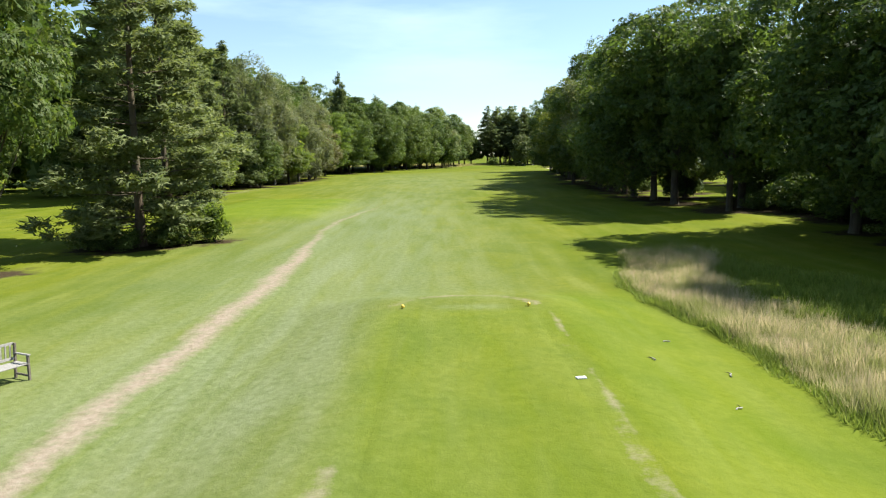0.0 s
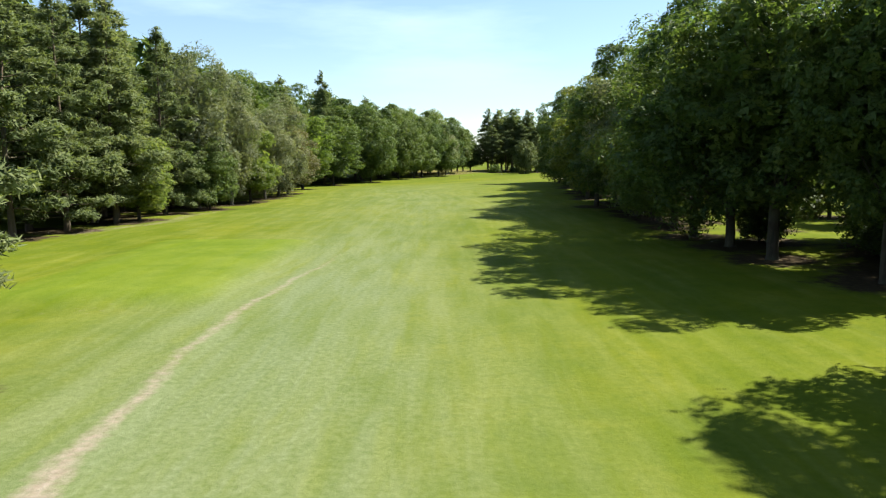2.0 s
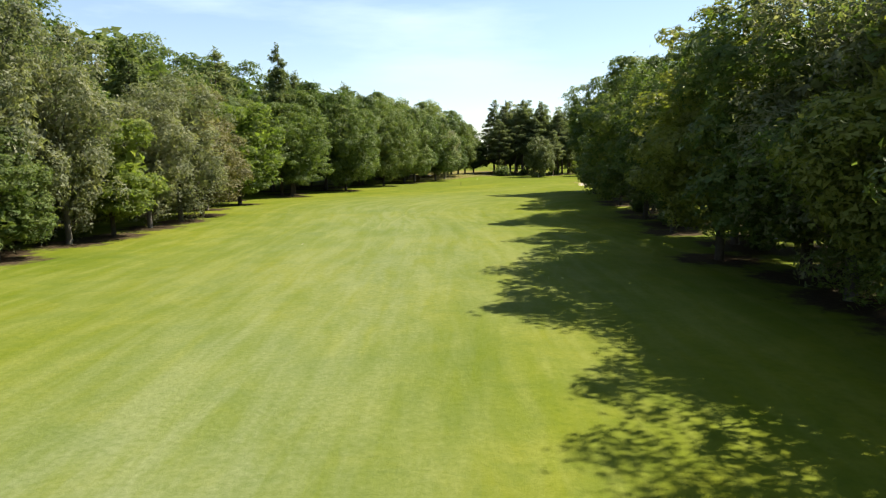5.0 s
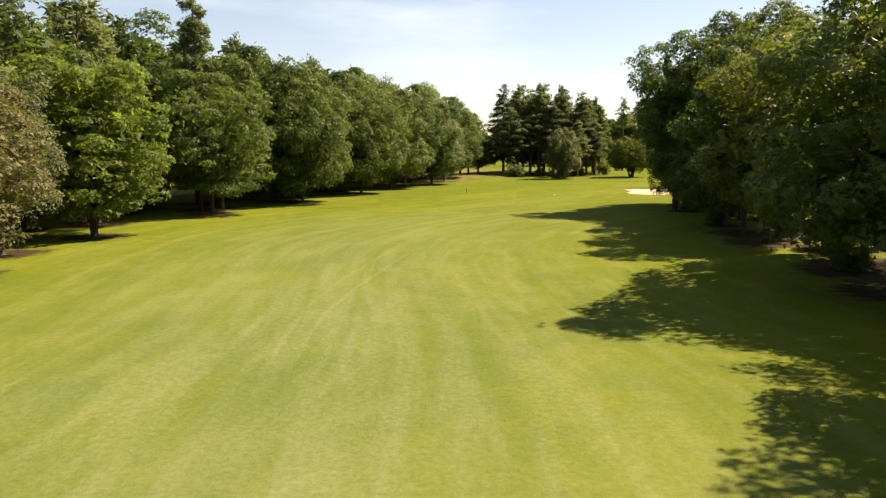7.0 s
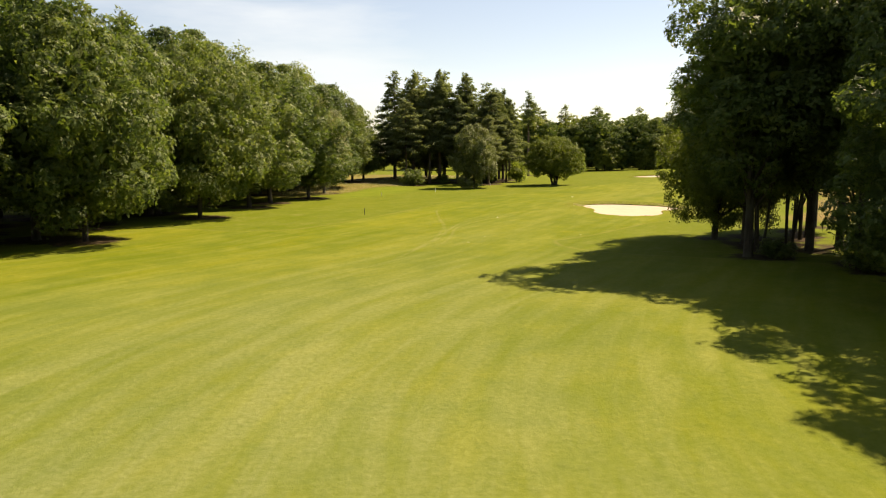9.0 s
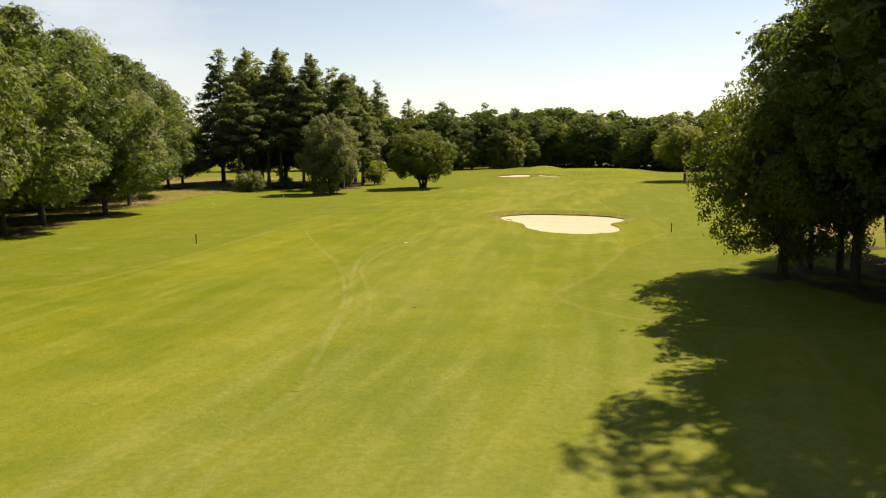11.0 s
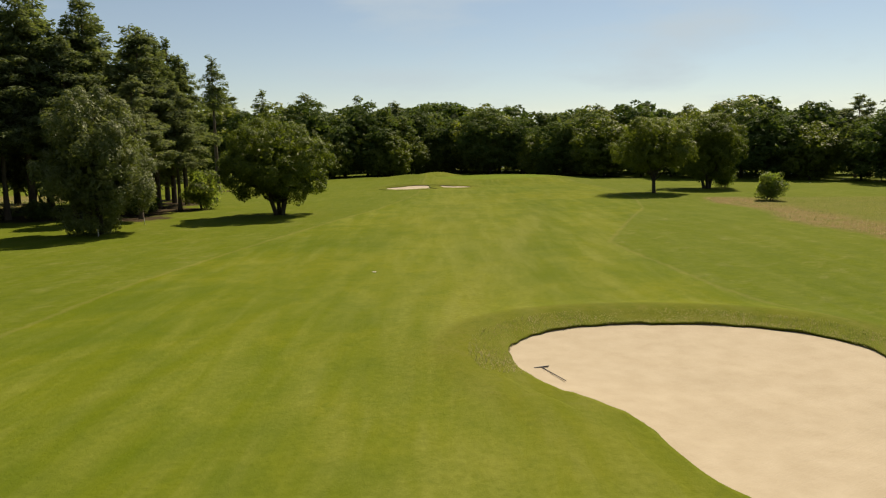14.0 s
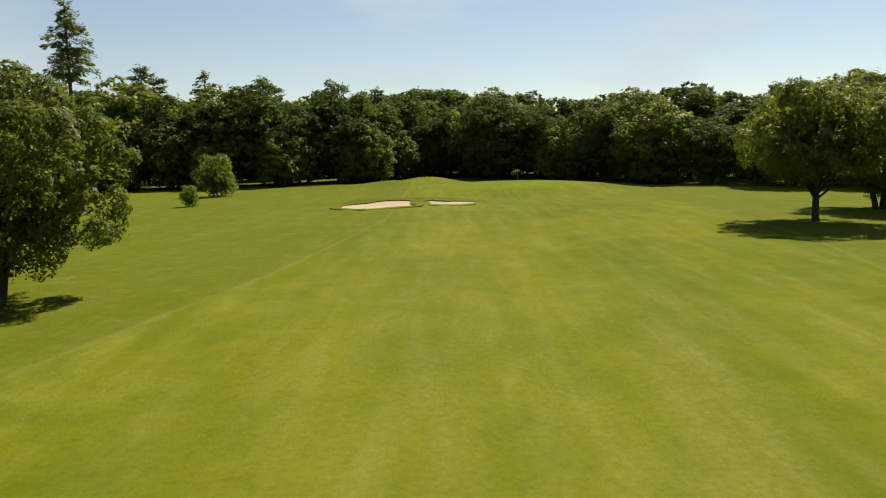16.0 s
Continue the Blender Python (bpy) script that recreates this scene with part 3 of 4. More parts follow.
def heath_edge(x, y):
    """Metres into the tall brown grass, past its edge along the fairway."""
    ax, ay, bx, by = 70.0, 262.0, 113.5, 313.5
    ux, uy = (bx - ax) / 67.4, (by - ay) / 67.4
    s = (x - ax) * ux + (y - ay) * uy
    d = (x - ax) * uy - (y - ay) * ux
    far = np.maximum(s - 70.0, -s - 25)
    return np.minimum(d + 1.2 * np.sin(s * 0.23), -far), d


def rough_edge(x, y):
    """Metres into the long grass before the conifers."""
    ax, ay, bx, by = 2.0, 306.0, 33.0, 352.0
    n = math.hypot(bx - ax, by - ay)
    ux, uy = (bx - ax) / n, (by - ay) / n
    s = (x - ax) * ux + (y - ay) * uy
    d = -(x - ax) * uy + (y - ay) * ux
    bend = d + 1.0 * np.sin(s * 0.2) - 8.0 * smooth(45, 75, s)
    return np.minimum(np.minimum(bend, s + 8), 110 - s)


def tee_front(x):
    return 24.8 - 0.36 * (x - 0.75) ** 2


def turf_attributes(x, y):
    path = -7.4 - 1.4 * smooth(30, 58, y) + 2.5 * smooth(62, 110, y) + 0.15 * np.sin(y * 0.3)
    along = smooth(-20, 5, y) * (1 - 0.55 * smooth(48, 70, y)) * (1 - smooth(85, 135, y))
    worn = along * np.exp(-((x - path) / 1.3) ** 2) * 0.36
    # the worn rim of the tee: an arc in front, a line down the one side
    worn = np.maximum(worn, (0.54 + 0.10 * np.sin(x * 2.3 + 1)) * np.exp(-((y - tee_front(x)) / 0.6) ** 2) * (1 - smooth(2.3, 3.0, np.abs(x - 0.75))))
    worn = np.maximum(worn, 0.72 * np.exp(-((x - 3.2 - 0.08 * np.sin(y)) / 0.22) ** 2) * (1 - smooth(21.5, 22.8, y)) * (0.72 + 0.08 * np.sin(y * 0.6 + 1) + 0.18 * (1 - smooth(10.5, 12.5, y))))
    worn = np.maximum(worn, 0.60 * np.exp(-((x + 1.85) / 0.35) ** 2) * (1 - smooth(10.0, 12.5, y)))
    worn = np.maximum(worn, 0.52 * np.exp(-((x + 33.5 - 0.12 * (y - 100) - 1.2 * np.sin(y * 0.3)) / 2.0) ** 2) * smooth(88, 98, y) * (1 - smooth(122, 136, y)))
    worn = np.maximum(worn, 0.35 * np.exp(-(((x + 17) / 7) ** 2 + ((y - 60) / 2.5) ** 2)))
    lush = np.maximum(plateau(x, y, -1.6, 3.0, -40, 21.6, 1.0) * 0.55, 1.4 * plateau(x, y, -22.5, -12.5, 62, 88, 2.0))
    lush = np.maximum(lush, 0.85 * plateau(x, y, 4.2, 8.0, 0, 27, 1.5))
    g = np.hypot((x - 139) / 1.25, y - 392)
    lush = np.maximum(lush, 1.7 - 1.7 * smooth(11, 13, g))
    lush = np.maximum(lush, 0.9 * plateau(x, y, 8, 40, 292, 326, 5.0) * smooth(-12, -7, rough_edge(x, y)) * (1 - smooth(-1.5, 0.5, rough_edge(x, y))))
    heath, inward = heath_edge(x, y)
    dry = np.maximum(smooth(-0.3, 1.0, heath) * (1 - 0.72 * smooth(4, 9, inward)), 0.75 * smooth(-0.5, 2.5, rough_edge(x, y)))
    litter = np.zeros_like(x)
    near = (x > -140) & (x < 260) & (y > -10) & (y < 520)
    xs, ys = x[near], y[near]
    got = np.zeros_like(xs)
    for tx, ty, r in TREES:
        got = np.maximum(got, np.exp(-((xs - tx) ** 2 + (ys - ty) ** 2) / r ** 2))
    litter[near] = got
    bend = smooth(150, 235, y + 0.55 * x)
    across = x * (1 - bend) + ((x - 8) * 0.819 - (y - 205) * 0.574) * bend
    along = y * (1 - bend) + ((x - 8) * 0.574 + (y - 205) * 0.819 + 205) * bend
    pale = 1.1 * np.exp(-((x + 5.5) / 8.5) ** 2) * smooth(-5, 15, y) * (1 - 0.6 * smooth(60, 130, y)) * (1 - 0.6 * plateau(x, y, -1.0, 3.4, -40, 22.5, 2.5)) * (1 - bend)
    centre = -1.5 * (1 - bend) - 12.0 * bend
    pale = np.maximum(pale, (0.7 - 0.35 * bend) * np.exp(-((across - centre) / 6.0) ** 2) * smooth(60, 120, along))
    pale = np.maximum(pale, 0.60 * np.exp(-((across + 3.0) / 17.0) ** 2) * smooth(85, 125, along) * (1 - smooth(195, 250, along)))
    # dry lane that the mowers leave past the bunker
    lane = (x - 39.3) * 0.70 - (y - 273.0) * 0.714
    pale = np.maximum(pale, 0.75 * np.exp(-(lane / 1.6) ** 2) * smooth(262, 285, along) * (1 - smooth(325, 350, along)))
    pale = np.maximum(pale, 0.45 * np.exp(-((lane - 6.5) / 1.2) ** 2) * smooth(262, 285, along) * (1 - smooth(325, 350, along)))
    pale = np.maximum(pale, 0.9 * np.exp(-(((x - 0.8) / 1.4) ** 2 + ((y - 22.4) / 0.7) ** 2)))
    right = np.interp(along, [236, 241, 254, 265, 276, 287, 308, 323, 339, 358, 380], [-4.0, -2.0, 0.7, 5.3, 4.0, 1.4, -0.3, 5.0, 11.0, 15.0, 17.0])
    left = np.interp(along, [245, 269, 292, 313, 323, 345, 380], [-30.5, -32.0, -31.3, -28.5, -26.6, -22.0, -18.0])
    bound = np.where(along > 222, np.clip(np.maximum(across - right, left - across), -6, 6) * smooth(222, 236, along) - 6 * (1 - smooth(222, 236, along)), -6.0)
    semi = np.zeros_like(x)
    for b in BUNKERS:
        d, a = b.off(x, y)
        semi = np.maximum(semi, b.behind(a) * (1 - smooth(2.6, 3.6, d)))
    return {"bound": bound, "track": np.zeros_like(x), "semi": semi, "worn": worn, "lush": lush, "dry": dry, "litter": litter, "across": across, "along": along, "pale": pale}


def build_path():
    """The worn dirt track beside the tee, lying on the turf."""
    ys = np.arange(-12, 86, 0.3)
    us = np.linspace(-1, 1, 13)
    Y, U = np.meshgrid(ys, us, indexing="ij")
    mid = np.interp(Y, [-12, 12, 20, 33, 43, 50, 56, 62, 69, 77, 90], [-7.4, -7.5, -7.5, -7.55, -8.1, -8.6, -8.8, -8.5, -7.9, -6.9, -6.5]) + 0.10 * np.sin(Y * 0.7) + 0.05 * np.sin(Y * 1.9)
    half = np.interp(Y, [-12, 18, 32, 40, 46, 60, 86], [1.1, 1.1, 1.4, 1.15, 0.8, 0.9, 0.7]) * (1 + 0.12 * np.sin(Y * 1.1 + 2 * np.sin(Y * 0.37)))
    X = mid + U * half
    Z = land(X, Y) + 0.012 + 0.02 * (1 - U ** 2)
    worn = (0.84 - 1.0 * np.abs(U) ** 1.2) * np.interp(Y, [-12, 38, 45, 52, 62, 76, 86], [1.0, 1.0, 0.86, 0.72, 0.74, 0.60, 0.2])
    n = len(us)
    i, j = np.meshgrid(np.arange(len(ys) - 1), np.arange(n - 1), indexing="ij")
    F = np.stack([i * n + j, i * n + j + 1, (i + 1) * n + j + 1, (i + 1) * n + j], -1).reshape(-1, 4)
    attrs = turf_attributes(X.ravel(), Y.ravel())
    attrs["worn"] = worn.ravel()
    me = mesh_from("path", np.stack([X, Y, Z], -1).reshape(-1, 3), F, GRASS, True, attrs)
    tagged(new("path", me), "narrow worn dirt track through the grass", "path", kind="structure")


def build_track(points, width, strength):
    """A pair-wheel mark pressed and dried into the turf: a thin ribbon that fades out at its edges and ends."""
    p = np.array(points, float)
    d = np.concatenate([[0], np.cumsum(np.hypot(*np.diff(p, axis=0).T))])
    q = np.arange(0, d[-1], 0.5)
    cx, cy = np.interp(q, d, p[:, 0]), np.interp(q, d, p[:, 1])
    soft = np.ones(9) / 9
    cx[4:-4], cy[4:-4] = np.convolve(cx, soft, "valid"), np.convolve(cy, soft, "valid")
    tx, ty = np.gradient(cx), np.gradient(cy)
    n = np.hypot(tx, ty)
    us = np.linspace(-1, 1, 5)
    U = np.tile(us, (len(q), 1))
    X = cx[:, None] - (ty / n)[:, None] * U * width
    Y = cy[:, None] + (tx / n)[:, None] * U * width
    Z = land(X, Y) + 0.012 - 0.008 * np.abs(U)
    i, j = np.meshgrid(np.arange(len(q) - 1), np.arange(4), indexing="ij")
    F = np.stack([i * 5 + j, i * 5 + j + 1, (i + 1) * 5 + j + 1, (i + 1) * 5 + j], -1).reshape(-1, 4)[:, ::-1]
    attrs = turf_attributes(X.ravel(), Y.ravel())
    ends = smooth(0, 4, q) * (1 - smooth(d[-1] - 4, d[-1], q))
    attrs["track"] = (strength * (1 - U ** 2) * ends[:, None]).ravel()
    me = mesh_from("wheel_track", np.stack([X, Y, Z], -1).reshape(-1, 3), F, GRASS, True, attrs)
    tagged(new("wheel_track", me), "faint dry wheel mark across the mown grass", "track", kind="structure")


def build_turf(name, label, xs, ys, warp, closed=True):
    """A close-mown patch lying on the turf; warp turns unit coordinates into places."""
    U, V = np.meshgrid(xs, ys)
    X, Y = warp(U, V)
    inset = np.minimum(smooth(0.0, 0.10, 1 - U / U.max()), smooth(0.0, 0.06, np.minimum(V, V.max() - V) / V.max()) if closed else 1.0)
    if closed:
        inset = np.minimum(inset, smooth(0.0, 0.10, U))
    Z = land(X, Y) - 0.05 + 0.065 * inset
    ny, nx = U.shape
    i, j = np.meshgrid(np.arange(ny - 1), np.arange(nx - 1), indexing="ij")
    F = np.stack([i * nx + j, i * nx + j + 1, (i + 1) * nx + j + 1, (i + 1) * nx + j], -1).reshape(-1, 4)
    attrs = turf_attributes(X.ravel(), Y.ravel())
    me = mesh_from(name, np.stack([X, Y, Z], -1).reshape(-1, 3), F, GRASS, True, attrs)
    tagged(new(name, me), label, name.replace("_", " "), kind="structure")


def build_bunker(b, label):
    root = new("sand_bunker")
    tagged(root, label, "bunker")
    n, m = 128, 15
    a = np.linspace(0, 2 * np.pi, n, endpoint=False)
    R = b.radius(a) * 1.015 + 0.025 * np.sin(a * 11) + 0.02 * np.sin(a * 23 + 1)
    ex, ey = b.cx + np.cos(a) * R, b.cy + np.sin(a) * R
    edge = land(ex, ey)
    low = edge - 0.008 - 0.065 * b.behind(a)
    floor_z = low.min() - b.depth * 0.35
    S, A = np.meshgrid(np.linspace(0, 1, m), np.arange(n), indexing="ij")
    X = b.cx + np.cos(a)[A] * R[A] * S * 1.01
    Y = b.cy + np.sin(a)[A] * R[A] * S * 1.01
    Z = floor_z + (low[A] - floor_z) * S ** 2.5 + 0.03 * np.sin(X * 1.3) * np.sin(Y * 1.1) * (1 - S)
    i, j = np.meshgrid(np.arange(m - 1), np.arange(n), indexing="ij")
    k = (j + 1) % n
    F = np.stack([i * n + j, (i + 1) * n + j, (i + 1) * n + k, i * n + k], -1).reshape(-1, 4)
    part_mesh("sand", mesh_from("sand", np.stack([X, Y, Z], -1).reshape(-1, 3), F, SAND, True), root, "pale raked pinkish sand")
    # turf edge: an inner face of soil and a rounded grass lip over it
    rough = 0.04 * np.sin(a * 37 + 2 * np.sin(a * 5)) + 0.04 * np.sin(a * 51 + 3 * np.sin(a * 7)) + 0.05 * np.sin(a * 17 + 1)
    rows = [(-0.02, low - 0.15), (-0.04 + rough * 0.5, edge - 0.02 + rough * 0.3)]
    def ring(rows, name, mat, parent, attrs=None):
        V, AT = [], []
        for o, z in rows:
            V.append(np.stack([b.cx + np.cos(a) * (R + o), b.cy + np.sin(a) * (R + o), z + 0 * a], 1))
        V = np.array(V)
        i, j = np.meshgrid(np.arange(len(rows) - 1), np.arange(n), indexing="ij")
        k = (j + 1) % n
        F = np.stack([i * n + j, i * n + k, (i + 1) * n + k, (i + 1) * n + j], -1).reshape(-1, 4)
        V = V.reshape(-1, 3)
        part_mesh(name, mesh_from(name, V, F, mat, True, turf_attributes(V[:, 0], V[:, 1]) if mat is GRASS else None), parent)
    ring(rows, "soil_face", SOIL, root)
    lip = [(-0.06 + rough * 0.5, edge - 0.05 + rough * 0.3), (-0.09 + rough * 0.8, edge + 0.00 + rough * 0.4), (-0.03, edge + 0.035 + rough * 0.3)]
    for o in (0.15, 0.4, 0.8, 1.3):
        lip.append((o, land(b.cx + np.cos(a) * (R + o), b.cy + np.sin(a) * (R + o)) + 0.035 * (1.3 - o) / 1.3 - 0.008))
    ring(lip, "turf_lip", GRASS, root)


# ---- trees ----
rng = np.random.default_rng(7)
KINDS = {}


def kind(key, name, height, meshes, label, category="tree", bare=0.30):
    KINDS[key] = (prototype(name, meshes, label, category), height, bare)


kind("oak_a", "oak_tree", 22, broad_tree(np.random.default_rng(21), 22, 13.5, 1.0, 16000, 0.27, LEAF_OAK, BARK, core=0.05), "tall oak tree with dense dark green leaves")
kind("oak_b", "oak_tree", 20, broad_tree(np.random.default_rng(22), 20, 13.5, 0.0, 17000, 0.27, LEAF_OAK, BARK, belly=0.36), "broad oak tree leafy down to the grass")
kind("oak_c", "oak_tree", 23, broad_tree(np.random.default_rng(23), 23, 12.5, 3.2, 17000, 0.26, LEAF_OAK, BARK, lobes=18, core=0.07, clump=0.85), "tall oak tree with a bare trunk below its dark crown")
kind("oak_round", "oak_tree", 18, broad_tree(np.random.default_rng(51), 18, 17, 0.6, 26000, 0.25, LEAF_OAK, BARK, lobes=20, belly=0.40, lobe=0.18), "spreading oak tree with a rounded dark green crown")
kind("maple", "maple_tree", 16, broad_tree(np.random.default_rng(24), 16, 10, 0.9, 15000, 0.23, LEAF_LIGHT, BARK, squash=0.5, belly=0.36, lobe=0.17), "maple tree with bright green leaves")
kind("beech", "beech_tree", 19, broad_tree(np.random.default_rng(52), 19, 16.5, 1.0, 24000, 0.23, LEAF_ASH, BARK, 22, 1.05, 0.5, 0.0, 0.38, belly=0.38, lobe=0.17, loose=0.10), "beech tree with layered sprays of fresh green leaves")
kind("copper", "beech_tree", 17, broad_tree(np.random.default_rng(56), 17, 11, 0.6, 18000, 0.20, LEAF_COPPER, BARK, 20, 0.8, 0.45, 0.2, 0.6, belly=0.38, lobe=0.18), "beech tree with brownish copper-green leaves")
kind("oak_high", "oak_tree", 23, broad_tree(np.random.default_rng(53), 23, 13.5, 4.6, 19000, 0.26, LEAF_OAK, BARK, lobes=20, belly=0.45), "tall oak tree with dark stems bare below the crown")
kind("stem_oak", "oak_tree", 16, broad_tree(np.random.default_rng(57), 16, 9, 4.4, 7000, 0.25, LEAF_OAK, BARK, 14, 0.7, 0.5, 0.2, 0.7, 3, 0.7, 0.5, 0.75), "young oak tree on several thin leaning stems")
kind("birch", "birch_tree", 18, broad_tree(np.random.default_rng(25), 18, 9.5, 0.5, 16000, 0.21, LEAF_BIRCH, BARK_BIRCH, 18, 0.8, 0.4, 0.6, belly=0.40, lobe=0.19), "birch tree with drooping grey-green leaves")
kind("yellow", "maple_tree", 17, broad_tree(np.random.default_rng(26), 17, 10, 1.6, 15000, 0.22, LEAF_YELLOW, BARK, squash=0.6), "maple tree with yellowing leaves at the wood's edge")
kind("ash", "ash_tree", 19, broad_tree(np.random.default_rng(27), 19, 11.5, 0.8, 15000, 0.24, LEAF_ASH, BARK, 18, 0.9, 0.36, 0.3, core=0.05), "ash tree with long feathery green leaves")
kind("pine_a", "pine_tree", 22, pine_tree(np.random.default_rng(29), 22, 11.5, 1.3, 72, 30000, NEEDLE_PINE, BARK_PINE, 0.22, 1.5, 0.72), "tall Scots pine with olive needles on crooked limbs")
kind("pine_b", "pine_tree", 20, pine_tree(np.random.default_rng(30), 20, 9.5, 2.2, 76, 20000, NEEDLE_PINE, BARK_PINE, 0.25), "Scots pine with dense olive green needles")
kind("fir_a", "fir_tree", 26, fir_tree(np.random.default_rng(31), 26, 10, 6.5, 28000, NEEDLE_FIR, BARK_PINE, 0.27, 0.30), "tall dark green fir with a pointed top")
kind("fir_b", "fir_tree", 26, fir_tree(np.random.default_rng(32), 26, 10, 8.0, 24000, NEEDLE_FIR, BARK_PINE, 0.28, 0.34), "tall dark fir with a bare lower stem")
kind("fir_thin", "fir_tree", 26, fir_tree(np.random.default_rng(33), 26, 6.5, 16.5, 3000, NEEDLE_FIR, BARK_PINE, 0.32, 0.42), "thin sparse fir with a long bare stem")
kind("willow", "willow_tree", 14, broad_tree(np.random.default_rng(34), 14, 11.0, 0.0, 40000, 0.19, LEAF_WILLOW, BARK, 26, 0.62, 0.32, 0.35, 1.0, belly=0.45, lobe=0.15), "silvery grey-green willow leafy down to the ground")
kind("sallow", "sallow_tree", 11.5, broad_tree(np.random.default_rng(35), 11.5, 13.2, 1.2, 56000, 0.135, LEAF_SALLOW, BARK, 34, 0.55, 0.45, 0.0, 0.85, 4, 0.0, 0.45, 1.9, lobe=0.16, loose=0.03), "rounded sallow tree on several dark stems in the fairway")
kind("pine_c", "pine_tree", 20, pine_tree(np.random.default_rng(54), 20, 8.5, 7.0, 64, 18000, NEEDLE_PINE, BARK_PINE, 0.24, 1.8, 0.8), "Scots pine with a long bare stem in the stand")
kind("sallow_tall", "sallow_tree", 12, broad_tree(np.random.default_rng(55), 12, 13.2, 2.9, 40000, 0.15, LEAF_SALLOW, BARK, 30, 0.6, 0.45, 0.2, 0.75, 1, 0.6, 0.42, 1.5, lobe=0.15, loose=0.03), "dark green sallow tree on a single leaning stem")
kind("shrub", "shrub", 3.5, broad_tree(np.random.default_rng(36), 3.5, 4.2, 0.0, 3600, 0.15, LEAF_OAK, BARK, 12, 0.45, 0.55, 0, 0.9, 3), "dark leafy shrub at the edge of the trees", "shrub")
kind("shrub_light", "shrub", 3.5, broad_tree(np.random.default_rng(37), 3.5, 3.8, 0.0, 3400, 0.15, LEAF_LIGHT, BARK, 12, 0.45, 0.55, 0, 0.9, 3), "light green leafy shrub standing in long grass", "shrub")
kind("mid_fir", "fir_tree", 26, fir_tree(np.random.default_rng(38), 26, 11, 4.0, 7600, NEEDLE_FIR, BARK_PINE, 0.50, 0.26), "tall dark fir inside the stand")
kind("mid_high", "oak_tree", 22, broad_tree(np.random.default_rng(39), 22, 12.5, 4.2, 9500, 0.31, LEAF_OAK, BARK, core=0.05), "tall oak tree with a bare lower trunk in the belt")
kind("sallow_one", "sallow_tree", 12, broad_tree(np.random.default_rng(40), 12, 12.5, 1.2, 44000, 0.125, LEAF_SALLOW, BARK, 22, 0.62, 0.45, 0.3, 0.7, 1, 0.5, 0.42, 1.6, lobe=0.16, loose=0.03), "dark green sallow tree on a single leaning stem")
kind("mid_oak", "oak_tree", 22, broad_tree(np.random.default_rng(41), 22, 13.5, 0.6, 11000, 0.30, LEAF_OAK, BARK), "tall oak tree inside the wood")
kind("mid_pine", "pine_tree", 22, pine_tree(np.random.default_rng(42), 22, 10, 3.0, 64, 9000, NEEDLE_PINE, BARK_PINE, 0.36, 2.2, 1.0), "tall pine inside the wood")
kind("far_oak", "oak_tree", 18, broad_tree(np.random.default_rng(43), 18, 13, 0.0, 4200, 0.48, LEAF_WOOD, BARK, 18, 1.1, 0.6, belly=0.42, lobe=0.24), "dark oak tree in the wood behind the green")
kind("edge_oak", "oak_tree", 18, broad_tree(np.random.default_rng(61), 18, 13, 0.0, 9000, 0.32, LEAF_WOOD, BARK, 22, 0.95, belly=0.42, lobe=0.23), "green oak tree at the edge of the far wood")
kind("far_light", "maple_tree", 16, broad_tree(np.random.default_rng(44), 16, 12.5, 0.0, 7000, 0.34, LEAF_SALLOW, BARK, 20, 0.9, 0.6, belly=0.42, lobe=0.23), "green leafy tree in the wood's edge")
kind("back_oak", "oak_tree", 18, broad_tree(np.random.default_rng(45), 18, 13, 0.0, 2600, 0.62, LEAF_WOOD, BARK, 16, 1.2, 0.6, belly=0.42, lobe=0.24), "dark oak tree deep in the wood")
kind("far_pine", "pine_tree", 22, pine_tree(np.random.default_rng(46), 22, 8.5, 9.0, 56, 4200, NEEDLE_PINE, BARK_PINE, 0.42, 2.5, 0.8), "dark pine above the far wood")
kind("far_fir", "fir_tree", 22, fir_tree(np.random.default_rng(47), 22, 8, 3.0, 2600, NEEDLE_FIR, BARK_PINE, 0.60), "dark fir in the far wood")

RIGHT, LEFT, STAND, FAR = "belt of trees along the fairway", "wood along the fairway", "stand of conifers", "wood behind the green"
pick_turn = random.Random(5)


def plant(key, x, y, height, wide=1.0, group="", turn=None, label=""):
    proto, h, bare = KINDS[key]
    s = height / h
    m = pose(x, y, at_ground(x, y) - 0.05, 0, 0, pick_turn.uniform(0, 360) if turn is None else turn)
    one = copy_thing(proto, m @ Matrix.Diagonal((s * wide, s * wide, s, 1)))
    tagged(one, label, group=group)
    if group in (RIGHT, LEFT, STAND, FAR):
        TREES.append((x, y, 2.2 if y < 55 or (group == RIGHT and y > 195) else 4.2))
    return one



# the shaded belt on the sunny side: front trees, then the row behind
for key, x, y, h in (("oak_b", 30, 37, 18), ("oak_a", 28.5, 46.3, 21.3), ("oak_c", 29.5, 67, 21), ("oak_c", 25.2, 73.4, 23), ("oak_a", 25.3, 81, 22), ("ash", 25.0, 88.5, 22), ("yellow", 29.5, 83, 18),
                     ("ash", 26, 97, 20), ("yellow", 26.5, 104, 19), ("ash", 27, 108, 20), ("birch", 26, 112, 20), ("oak_b", 27, 119, 22), ("yellow", 24.5, 127, 19),
                     ("oak_a", 29.3, 136, 20), ("oak_c", 27.0, 145.6, 19), ("birch", 29.5, 154.5, 16), ("oak_b", 29.2, 163.5, 20.5)):
    plant(key, x - 1.2, y + 1, h, 1.26, RIGHT)
